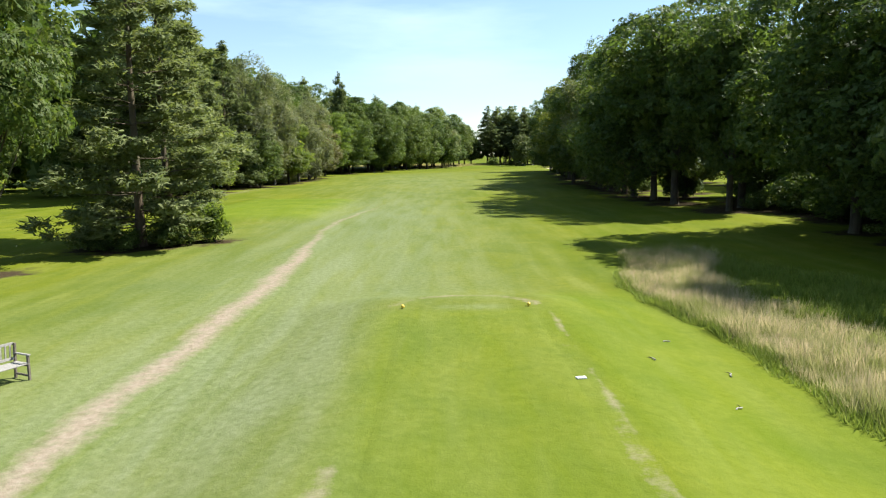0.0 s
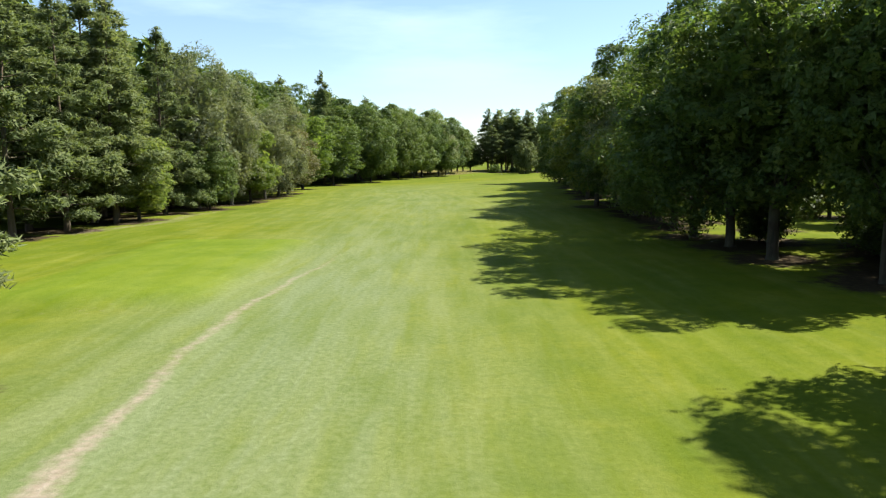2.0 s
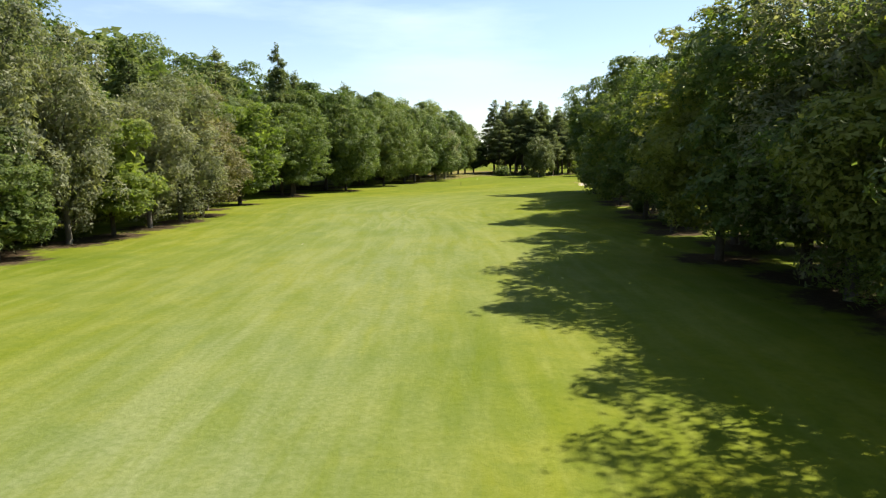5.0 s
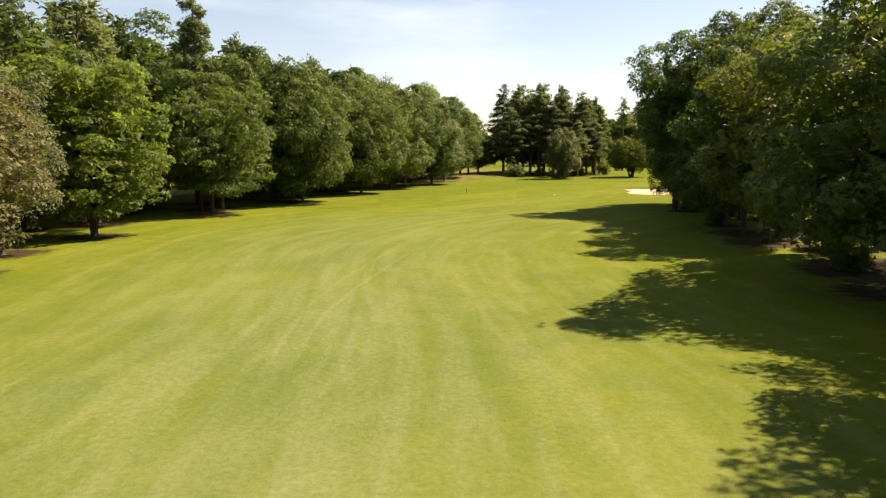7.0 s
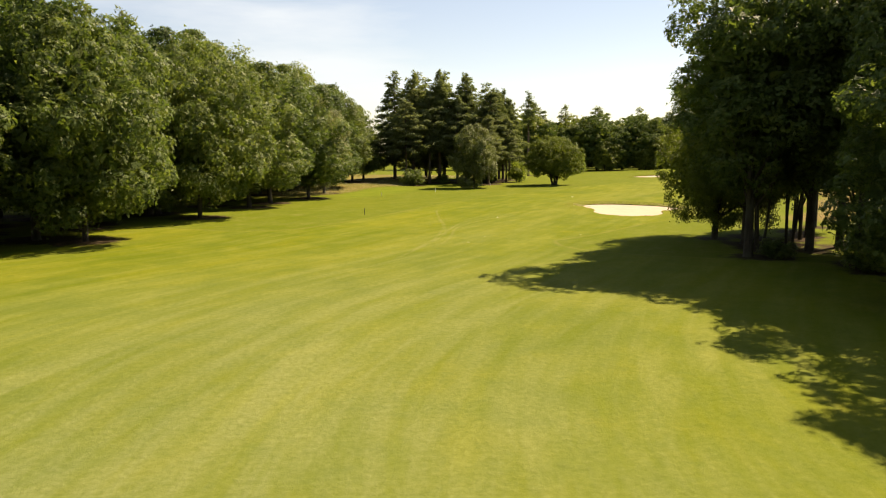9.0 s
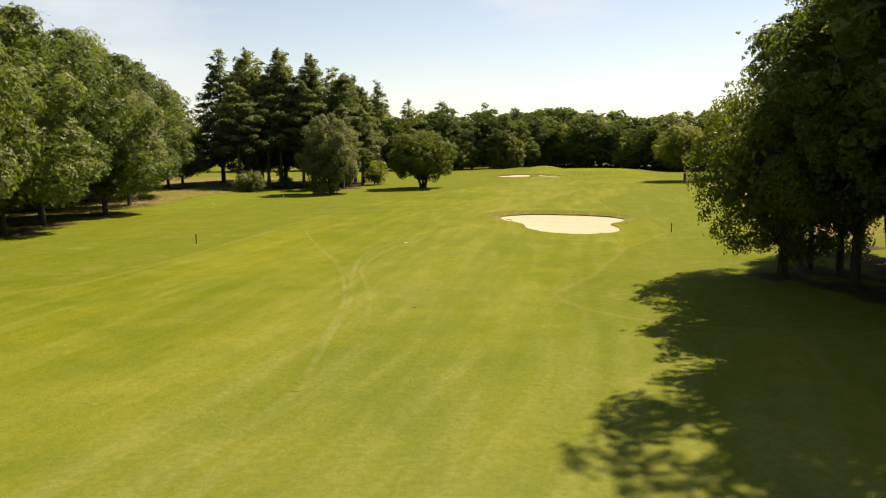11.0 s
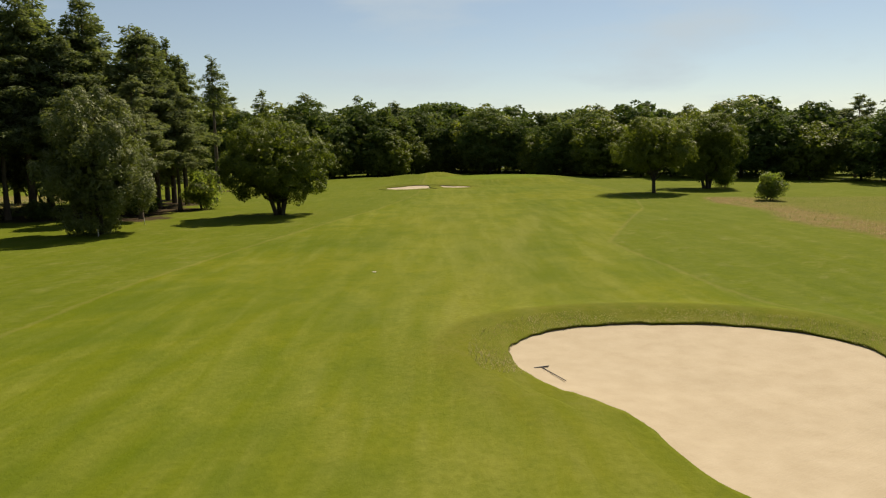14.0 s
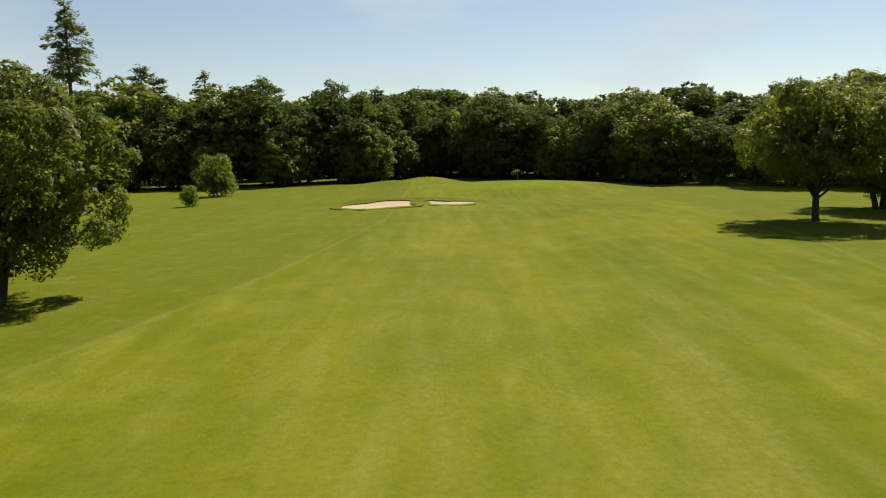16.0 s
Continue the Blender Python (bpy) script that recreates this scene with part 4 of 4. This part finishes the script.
for key, x, y, h, w in (("yellow", 30, 186, 17, 1.2), ("oak_c", 31, 193, 19, 1.1), ("oak_b", 32, 200, 17, 1.1), ("oak_high", 36.5, 207, 19, 1.05), ("oak_high", 41, 209, 25, 1.1), ("stem_oak", 36.0, 222.5, 14, 1.0), ("stem_oak", 40.5, 225, 15, 1.0), ("stem_oak", 45.5, 229.5, 15, 1.0), ("stem_oak", 42.0, 217.0, 15, 1.0), ("oak_high", 38, 214, 22, 1.0),
                        ("oak_high", 32.9, 219.2, 23.3, 1.08), ("oak_high", 39.5, 221, 26, 0.95), ("oak_high", 37, 226, 19, 1.05), ("oak_high", 43, 222, 26, 0.9), ("birch", 40.5, 229.5, 17, 0.9), ("oak_high", 47, 233, 22, 0.75), ("oak_high", 51.5, 236, 21, 0.75), ("oak_high", 40.5, 231.5, 17, 0.6), ("oak_high", 43.5, 227.5, 20, 0.6), ("oak_b", 32.0, 175, 21.5, 0.95), ("sallow_one", 37.0, 230.6, 12.8, 0.92)):
    plant(key, x, y, h, w, RIGHT)
for k in range(17):
    if k not in (2, 5, 6, 7, 13, 14):
        plant(("mid_oak" if k < 6 else "mid_high", "mid_oak", "mid_pine", "mid_high")[k % 4], 36 + 3 * math.sin(k * 2.1), 44 + k * 10.0, 18 + 2.0 * math.sin(k * 1.3), 1.1, RIGHT)
for k in range(17):
    plant("shrub", 30.5 + 2.5 * math.sin(k * 2.7) + (k > 13) * 3, 46 + k * 9.7, 2.4 + 0.9 * math.sin(k * 1.9), 1.2, RIGHT)

# beside the tee
plant("oak_high", -21.8, 34.5, 20, 0.78, LEFT, None, "tall oak tree shading the grass beside the tee")
plant("mid_oak", 38, 40, 21, 1.1, RIGHT)
plant("oak_a", 27.0, 41.0, 21, 1.15, RIGHT)
plant("oak_b", 27.8, 31.5, 20.5, 1.15, RIGHT)
plant("oak_b", 29.0, 23.5, 18, 1.1, RIGHT)
plant("mid_oak", 46, 62, 20, 1.2, RIGHT)
plant("mid_oak", 45, 71, 20, 1.2, RIGHT)
plant("oak_c", 25.8, 64.6, 21, 1.0, RIGHT)
for k in range(6):
    plant("mid_oak", 46.5 + math.sin(k * 2.0), 80 + k * 9.5, 12, 1.35, RIGHT, None, "low oak tree behind the belt")
plant("mid_oak", 41, 54, 21, 1.1, RIGHT)
for x, y, h in ((34.5, 218.0, 1.6), (36.5, 211, 2.6), (46, 223, 2.0), (44, 215, 4.2), (48, 220, 4.2), (52, 226, 4.0), (41, 209, 3.6), (38, 58, 5.0), (37, 64, 5.0), (36, 51, 4.6), (40, 70, 5.0), (38, 78, 5.0), (41, 86, 5.0), (37.5, 73, 4.6), (31, 62, 3.6), (34, 68, 4.4), (32.5, 75, 3.4), (35, 80, 4.0), (31.5, 71, 2.4), (28.5, 43, 3.0), (31, 55, 3.4), (31.5, 61, 3.0), (33, 48, 3.6)):
    plant("shrub", x, y, h, 1.4, RIGHT)
plant("pine_a", -18.8, 44.5, 21, 1.34, LEFT)
plant("pine_a", -19.3, 50.5, 21, 1.08, LEFT)
plant("shrub_light", -15.0, 46.5, 2.6, 0.9, LEFT, None, "small leafy bush under the pine")
for x, y, h in ((-21.0, 43, 2.0), (-19.5, 42.5, 1.7), (-17, 44.5, 1.8)):
    plant("shrub", x, y, h, 1.4, LEFT)

# the wood on the other side, front row and tall row behind
for key, x, y, h in (("pine_b", -39, 92, 27), ("pine_a", -37.5, 99, 26), ("pine_b", -36.5, 108, 24), ("maple", -35.5, 112, 12), ("pine_b", -40, 116, 28), ("pine_a", -36.5, 123, 25),
                     ("oak_b", -33, 131, 11), ("birch", -36, 135, 25), ("birch", -33, 142, 21), ("maple", -31.5, 148, 14), ("birch", -31, 156, 17), ("birch", -30, 163, 19), ("copper", -30.0, 171, 17.5),
                     ("birch", -33, 182, 17), ("maple", -31.5, 194.5, 20), ("ash", -37, 207, 20)):
    plant(key, x, y, h, 1.0 if h > 20 else 1.2, LEFT)
for key, x, y, h in (("oak_a", -24, 252, 24), ("oak_b", -20, 268, 24), ("oak_b", -8.5, 279, 21.5), ("oak_a", -6, 288, 23), ("oak_b", 0, 299, 20),
                     ("birch", 3, 312, 19), ("oak_b", 4, 326, 20), ("oak_a", 8, 341, 21), ("oak_b", 11, 356, 20), ("oak_b", 15, 372, 19)):
    plant(key, x, y, h, 1.15, LEFT)
plant("beech", -28.2, 220.5, 20, 1.0, LEFT)
plant("oak_round", -20.0, 240.5, 21.5, 0.88, LEFT)
plant("oak_round", -13.0, 262, 21.5, 0.92, LEFT, None, "spreading oak tree leafy down to the mown grass")
for k in range(11):
    plant(("oak_a", "oak_b", "ash")[k % 3], -29.5 + 3.4 * k + 1.5 * math.sin(k * 2.1), 229 + 13.4 * k, 23.2 + 0.75 * min(k, 6) + 1.5 * math.sin(k * 1.7), 1.1, LEFT)
plant("fir_a", -31.5, 226, 31, 0.9, LEFT, None, "tall dark spruce standing above the wood")
for k in range(30):
    y = 100 + k * 9.2
    x = -42 + 2.5 * math.sin(k * 1.7) + max(0, y - 215) * 0.22
    plant("pine_b" if y < 150 else ("mid_pine", "mid_oak", "mid_pine", "mid_fir", "mid_oak")[k % 5], x, y, 25.2 + 2.2 * math.sin(k * 2.3) + 2 * (y > 190), 1.15, LEFT)
for k in range(20):
    plant(("back_oak", "far_pine", "back_oak")[k % 3], -53 + 4 * math.sin(k * 2.2) + max(0, 13.5 * k - 120) * 0.25, 108 + k * 13.5, 28, 1.2, LEFT)
for k in range(13):
    plant(("back_oak", "far_light", "back_oak")[k % 3], -84 + 5 * math.sin(k * 1.9), 40 + k * 11.0, 20, 1.2, LEFT)

# the conifers past the bend
for key, x, y, h in (("fir_a", 26.5, 353, 28), ("fir_b", 33, 352, 28.5), ("fir_b", 40, 353, 28), ("mid_fir", 29, 361, 28.5), ("mid_fir", 36, 362, 29), ("mid_fir", 43, 364, 27.5),
                     ("mid_fir", 23, 365, 29), ("fir_b", 49, 357, 24.5), ("pine_c", 23.5, 346, 21), ("pine_c", 43, 341, 17), ("pine_c", 50, 350, 17),
                     ("mid_fir", 49, 368, 27), ("mid_fir", 55, 376, 25), ("mid_fir", 33, 374, 28), ("fir_b", 54, 361, 22), ("fir_a", 53.5, 366, 25), ("fir_thin", 71, 399, 27.5), ("pine_c", 30, 350, 23), ("pine_c", 46.5, 352, 24), ("pine_c", 37, 349, 22)):
    plant(key, x, y, h, 1.35, STAND)
plant("willow", 36.2, 326.8, 14.3, 1.0, "", 20)
plant("sallow", 57.2, 333.2, 11.8, 1.08, "", 0)
plant("shrub_light", 53, 350, 5.5, 0.9)
for x, y, h in ((44.5, 347, 3), (24, 338, 4), (33, 348, 2.5)):
    plant("shrub", x, y, h, 1.2, STAND)
plant("shrub_light", 95, 417, 7.5, 0.9, "", None, "rounded green bush before the far wood")
plant("shrub_light", 83.5, 393, 3.0, 0.8)

# the tall brown grass and its trees
plant("sallow_tall", 118.5, 326.5, 13, 1.0, "", 100)
plant("sallow", 136, 329, 13.5, 1.0, "", 200, "rounded sallow tree at the edge of long grass")
plant("shrub_light", 141, 329, 4.0, 0.9)
plant("shrub_light", 116.7, 305.6, 4.0, 1.0)
plant("shrub_light", 95.6, 277, 6.0, 0.9)
plant("oak_b", 84.8, 262.3, 12, 1.5, "", None, "broad dark oak growing low beside the brown grass")
plant("oak_b", 99, 258, 13, 1.2)

# the wood behind the green, edge and depth
for k in range(10):
    f = k / 9
    plant("far_light", 86 + 80 * f + 3 * math.sin(k * 2.7), 452 - 11 * math.sin(f * 3.1) + 2 * math.sin(k * 1.9), 11.5 + 2.5 * math.sin(k * 2.2), 1.25, FAR, None, "low rounded leafy tree before the far wood")
for k in range(14):
    f = k / 13
    plant(("edge_oak", "far_light", "edge_oak")[k % 3], 84 + 82 * f, 462 - 12 * math.sin(f * 3.1) + 3 * math.sin(k * 2), 20.5 + 3.0 * math.sin(k * 1.7), 1.35, FAR)
for k in range(17):
    f = k / 16
    plant(("edge_oak", "far_light", "edge_oak")[k % 3], 168 + 12 * f + 3 * math.sin(k * 2.4), 446 - 140 * f, (19 if f < 0.25 else 15) + 3.0 * math.sin(k * 1.3), 1.4, FAR)
for k in range(20):
    f = k / 19
    plant(("far_oak", "far_pine", "far_light", "far_oak")[k % 4], 182 + 5 * math.sin(k * 1.9) + 24 * f, 462 - 190 * f, 21.5 - 5 * f + 1.5 * math.sin(k * 2.1), 1.4, FAR)
for k in range(20):
    f = k / 19
    plant(("far_oak", "far_pine", "back_oak", "far_fir")[k % 4], 197 + 5 * math.sin(k * 2.5) + 32 * f, 472 - 200 * f, 23.5 - 7 * f + 1.5 * math.sin(k * 1.4), 1.4, FAR)
for k in range(17):
    f = k / 16
    plant(("far_oak", "far_pine", "far_oak", "far_fir")[k % 4], 56 + 134 * f, 484 + 5 * math.sin(k * 2.2), 26.5 + 3.0 * math.sin(k * 2.9), 1.4, FAR)
for k in range(22):
    f = k / 21
    plant(("far_oak", "far_light", "far_fir", "far_oak")[k % 4], 180 + 50 * f + 8 * (k % 2), 312 - 150 * f, 15.5 + 2.5 * math.sin(k * 1.6), 1.4, FAR)
for k in range(13):
    plant(("back_oak", "back_oak")[k % 2], 140 + 12 * math.sin(k), 30 + k * 12.0, 16, 1.3, FAR)
for root, _, _ in KINDS.values():
    for o in (*root.children, root):
        bpy.data.objects.remove(o)

build_ground()
build_path()
build_turf("tee_box", "raised close-mown teeing ground with worn edges", np.linspace(0, 1, 20), np.linspace(0, 1, 90), lambda u, v: (-1.7 + 4.9 * u, -14 + (14 + tee_front(-1.7 + 4.9 * u) - 0.5) * v))
build_turf("tee_box", "low teeing ground of bright mown grass beside the wood", np.linspace(0, 1, 24), np.linspace(0, 1, 50), lambda u, v: (-22.3 + 9.6 * u, 62.2 + 25.6 * v))
build_turf("putting_green", "raised putting green of close-mown bright grass", np.linspace(0.02, 1, 14), np.linspace(0, 2 * math.pi, 73), lambda u, v: (139 + 15.5 * u * np.cos(v) * (1 + 0.05 * np.sin(3 * v)), 392 + 12.3 * u * np.sin(v) * (1 + 0.05 * np.sin(2 * v))), False)
for points in ([(17.5, 268), (16.5, 262.4), (15.1, 251.6), (14.4, 245.9), (13.6, 240), (11.6, 234.4), (9.2, 229), (6, 222)],
               [(15.6, 257.7), (14.9, 248), (13.2, 241), (11.9, 236), (10.0, 231.2), (7.6, 226)],
               [(10.4, 229), (12.6, 234), (13.7, 238), (15.2, 244), (17.7, 248.5), (20.6, 252.6), (25.7, 257.4), (31.4, 262.2)],
               [(12.0, 236), (14.3, 242.6), (16.4, 248.1), (18.2, 251.6), (21.0, 254.4), (25.0, 258.6), (29, 263)],
               [(-4.6, 150), (-4.9, 157.6), (-5.0, 163.4), (-4.3, 170.5), (-2.7, 179.6), (-1, 188)],
               [(-3.6, 150), (-3.9, 156.8), (-3.8, 161.1), (-3.0, 168), (-1.4, 177), (0.4, 186)]):
    build_track(points, 0.20, 0.27)
build_bunker(BUNKERS[0], "large kidney-shaped fairway bunker of pale sand with turf lip")
build_bunker(BUNKERS[1], "long pale sand bunker before the raised green")
build_bunker(BUNKERS[2], "small pale sand bunker before the raised green")


# ---- tall grass ----
def tall_grass(name, label, places, height, width, seed, ripe=1.0, slim=False):
    """Blades of three joints each, at the places given."""
    r = np.random.default_rng(seed)
    n = len(places)
    x, y = places[:, 0], places[:, 1]
    z = land(x, y) - 0.03
    h = height * r.uniform(0.30, 1.15, n) * (0.8 + 0.38 * np.sin(x * 0.9 + 0.7 * y + 2 * np.sin(y * 0.31)) * np.sin(y * 0.83 + np.sin(x * 0.37)))
    a = r.uniform(0, 2 * np.pi, n)
    bend = np.stack([np.cos(a), np.sin(a)], 1) * (h * r.uniform(0.15, 1.15, n))[:, None]
    side = np.stack([-np.sin(a), np.cos(a), 0 * a], 1) * width * r.uniform(0.6, 1.4, n)[:, None]
    foot = np.stack([x, y, z], 1)
    mid = foot + np.stack([bend[:, 0] * 0.3, bend[:, 1] * 0.3, h * 0.6], 1)
    top = foot + np.stack([bend[:, 0], bend[:, 1], h], 1)
    if slim:
        tip = np.tile(np.array([0, 0, 1.0]) * ripe, n)
        me = mesh_from(name, np.stack([foot - side, foot + side, top], 1).reshape(-1, 3), np.arange(n * 3).reshape(n, 3), HAY, False, {"tip": tip})
        return tagged(new(name, me), label, "long grass", kind="stuff")
    v = np.stack([foot - side, foot + side, mid + side * 0.9, mid - side * 0.9, top], 1).reshape(-1, 3)
    base = np.arange(n)[:, None] * 5
    faces = [tuple(f) for f in (base + np.array([[0, 1, 2, 3]])).tolist()] + [tuple(f) for f in (base + np.array([[3, 2, 4]])).tolist()]
    tip = np.tile(np.array([0, 0, 0.6, 0.6, 1.0]) * ripe, n)
    me = mesh_from(name, v, faces, HAY, False, {"tip": tip})
    tagged(new(name, me), label, "long grass", kind="stuff")


gr = np.random.default_rng(11)
N = 150000
tuft = gr.random((3000, 2))
pick = (3000 * gr.random(N) ** 1.25).astype(int)
sy = -4 + 42 * tuft[pick, 0] + gr.normal(0, 0.2, N)


def grass_front(y):
    """How far out the long grass beside the tee begins."""
    return 8.2 - 0.9 * smooth(20, 28, y) + 1.9 * smooth(29.5, 37, y) + 0.12 * np.sin(y * 2.1)


front = grass_front(sy) + 0.5
deep = (9.5 - 5.0 * smooth(30, 38, sy)) * tuft[pick, 1] ** 1.35
strip = np.stack([front + deep + gr.normal(0, 0.15, N), sy], 1)
tall_grass("long_grass", "strip of long straw-topped grass beside the tee", strip[deep < 3.9], 0.72, 0.007, 3, 0.95, True)
# green blades with hardly any straw; the darker colour deepens the tree shade
tall_grass("long_grass", "long green grass, coloured darker for the shade of the trees", strip[deep >= 3.9][::2], 0.5, 0.009, 10, 0.15, True)
fy = gr.uniform(-4, 37.5, 24000)
ff = grass_front(fy)
tall_grass("grass_fringe", "fringe of fresh green grass before the long straw", np.stack([ff + 1.7 * gr.random(24000) ** 1.2, fy], 1), 0.40, 0.013, 6, 0.12, True)
px, py = gr.uniform(62, 160, 150000), gr.uniform(235, 345, 150000)
keep = (heath_edge(px, py)[0] > 0.3) & (np.hypot(px - 90, py - 290) < 70)
places = np.stack([px, py], 1)[keep]
deep = heath_edge(places[:, 0], places[:, 1])[1]
tall_grass("long_grass", "tall brown hay grass beyond the fairway edge", places[deep < 6][:16000], 0.28, 0.02, 4, 0.75, True)
tall_grass("long_grass", "yellow-green meadow grass behind the brown hay", places[deep > 6][:16000], 0.22, 0.03, 8, 0.5, True)
px, py = gr.uniform(-5, 70, 120000), gr.uniform(295, 400, 120000)
e = rough_edge(px, py)
tall_grass("long_grass", "long pale grass under the conifers", np.stack([px, py], 1)[(e > 0.2) & (e < 14)][:26000], 0.45, 0.022, 5, 0.8, True)

ra = gr.uniform(-0.7, 2.3, 11000)
rr = BUNKERS[0].radius(ra) * 1.015 - 0.06 + 1.6 * gr.random(11000) ** 1.5
tall_grass("grass_fringe", "short ragged grass hanging over the bunker rim", np.stack([BUNKERS[0].cx + np.cos(ra) * rr, BUNKERS[0].cy + np.sin(ra) * rr], 1), 0.15, 0.011, 9, 0.75, True)


# ---- small things ----
def garden_bench(x, y, turn):
    root = new("garden_bench")
    root.matrix_basis = pose(x, y, at_ground(x, y), 0, 0, turn)
    tagged(root, "weathered grey slatted wooden bench on the grass", "bench")
    for sx in (-0.72, 0.72):
        for sy, h in ((-0.24, 0.64), (0.26, 0.92)):
            part("leg", box_bm((0.06, 0.06, h), (sx, sy, h / 2), (4 if sy > 0 else 0, 0, 0)), WOOD_DARK, root)
        part("armrest", box_bm((0.07, 0.60, 0.035), (sx, -0.01, 0.655)), WOOD_GREY, root)
        part("stretcher", box_bm((0.04, 0.46, 0.05), (sx, 0.01, 0.12)), WOOD_DARK, root)
        part("side_rail", box_bm((0.04, 0.46, 0.06), (sx, 0.01, 0.38)), WOOD_DARK, root)
    for k in range(5):
        part("seat_slat", box_bm((1.5, 0.085, 0.022), (0, -0.23 + k * 0.105, 0.43)), WOOD_GREY, root)
    for h in (0.52, 0.90):
        part("back_rail", box_bm((1.44, 0.03, 0.07), (0, 0.25 + (h - 0.4) * 0.07, h)), WOOD_GREY, root)
    for k in range(11):
        part("back_slat", box_bm((0.05, 0.016, 0.34), (-0.62 + k * 0.124, 0.275, 0.71), (4, 0, 0)), WOOD_GREY, root)


def tee_marker(x, y, material, label):
    root = new("tee_marker")
    root.matrix_basis = pose(x, y, at_ground(x, y))
    tagged(root, label, "tee marker", "tee markers")
    bm = bmesh.new()
    bmesh.ops.create_uvsphere(bm, u_segments=16, v_segments=10, radius=0.06, matrix=Matrix.Translation((0, 0, 0.07)))
    part("ball", bm, material, root)
    part("spike", rod_bm(0.012, 0.06, (0, 0, -0.04)), PAINT_BLACK, root)


def marker_post(x, y, height, material, label, radius=0.045):
    root = new("marker_post")
    root.matrix_basis = pose(x, y, at_ground(x, y) - 0.05)
    tagged(root, label, "post", "marker posts")
    part("shaft", rod_bm(radius, height, sides=14), material, root)
    part("cap", rod_bm(radius * 1.05, 0.05, (0, 0, height), top=radius * 0.4, sides=14), material, root)


def distance_disc(x, y):
    root = new("distance_disc")
    root.matrix_basis = pose(x, y, at_ground(x, y))
    tagged(root, "round white distance plate set in the fairway", "marker")
    part("plate", rod_bm(0.11, 0.03, sides=28, top=0.10), PLATE_RIM, root)
    part("rim", rod_bm(0.13, 0.02, sides=28, top=0.125), PLATE_RIM, root)


def bunker_rake(x, y, z, turn):
    root = new("bunker_rake")
    root.matrix_basis = pose(x, y, z, 0, 0, turn)
    tagged(root, "bunker rake lying on the sand", "rake")
    part("handle", rod_bm(0.016, 1.6, (0, 0, 0.05), (0, 90, 0), 10), WOOD_DARK, root)
    part("head", box_bm((0.05, 0.55, 0.04), (0, 0, 0.05)), PAINT_BLACK, root)


def flagstick(x, y):
    root = new("flagstick")
    root.matrix_basis = pose(x, y, at_ground(x, y))
    tagged(root, "thin flagstick with a white flag on the green", "flag")
    part("pole", rod_bm(0.016, 2.2, top=0.01, sides=10), PAINT_WHITE, root)
    bm = bmesh.new()
    cols = [[bm.verts.new((0.02 + i * 0.09, 0.05 * math.sin(i * 1.4) + s, 2.18 - j * 0.17 - 0.02 * i)) for j in range(3)] for s in (0.0, 0.006) for i in range(6)]
    for layer in (cols[:6], cols[6:]):
        for i in range(5):
            for j in range(2):
                bm.faces.new((layer[i][j], layer[i + 1][j], layer[i + 1][j + 1], layer[i][j + 1]))
    part("flag", bm, FLAG_CLOTH, root)


PLATE_RIM = plain_material("grey_concrete", (0.30, 0.29, 0.27), (0.42, 0.41, 0.39), 20.0, 0.9, 0.2)
garden_bench(-10.95, 16.95, 65)
tee_marker(-1.3, 22.3, PAINT_YELLOW, "yellow ball tee marker on the tee")
tee_marker(2.70, 22.45, PAINT_YELLOW, "yellow ball tee marker on the tee")
marker_post(47.0, 251.1, 0.85, PAINT_BLACK, "short black marker post beside the bunker")
marker_post(7.1, 262.0, 0.85, PAINT_BLACK, "short black marker post in the grass")
for px, py in ((25.3, 314.2), (35.6, 325.0), (41.7, 333.5), (13.2, 302.2)):
    marker_post(px, py, 0.75, PAINT_WHITE, "short white boundary post in the grass", 0.035)
distance_disc(22.7, 255.0)
distance_disc(44.8, 288.4)
flagstick(146, 398)
bunker_rake(39.75, 268.1, at_ground(39.75, 268.1) - 0.13, -104)
bunker_rake(41.6, 254.3, at_ground(41.6, 254.3) - 0.10, -20)


def small_plate(x, y):
    root = new("tee_plate")
    root.matrix_basis = pose(x, y, at_ground(x, y))
    tagged(root, "small white plate set flush in the tee", "marker")
    part("plate", box_bm((0.22, 0.14, 0.03), (0, 0, 0.012), (0, 0, 12), 0.006), PAINT_WHITE, root)


def fallen_twig(x, y, turn, long):
    root = new("fallen_twig")
    root.matrix_basis = pose(x, y, at_ground(x, y) + 0.02, 0, 0, turn)
    tagged(root, "short pale fallen twig on the mown grass", "twig", "twigs on the grass")
    v, f = tube([(-long / 2, 0, 0), (-long / 6, 0.03, 0.015), (long / 5, -0.02, 0.01), (long / 2, 0.03, 0)], [0.018, 0.016, 0.013, 0.006], 6)
    part_mesh("stem", mesh_from("stem", v, f, WOOD_GREY, True), root)
    v, f = tube([(long / 8, 0, 0.01), (long / 4, 0.06, 0.03), (long / 3, 0.13, 0.03)], [0.01, 0.008, 0.004], 5)
    part_mesh("side_shoot", mesh_from("side_shoot", v, f, BARK, True), root)


small_plate(2.95, 15.0)
for k, (x, y) in enumerate(((6.3, 19.8), (6.1, 14.3), (7.0, 17.0), (5.2, 17.4), (26.0, 236.0), (14.0, 232.0), (16.5, 236.0), (-10.5, 140.0))):
    fallen_twig(x, y, 37 * k, 0.22 + 0.05 * (k % 3))
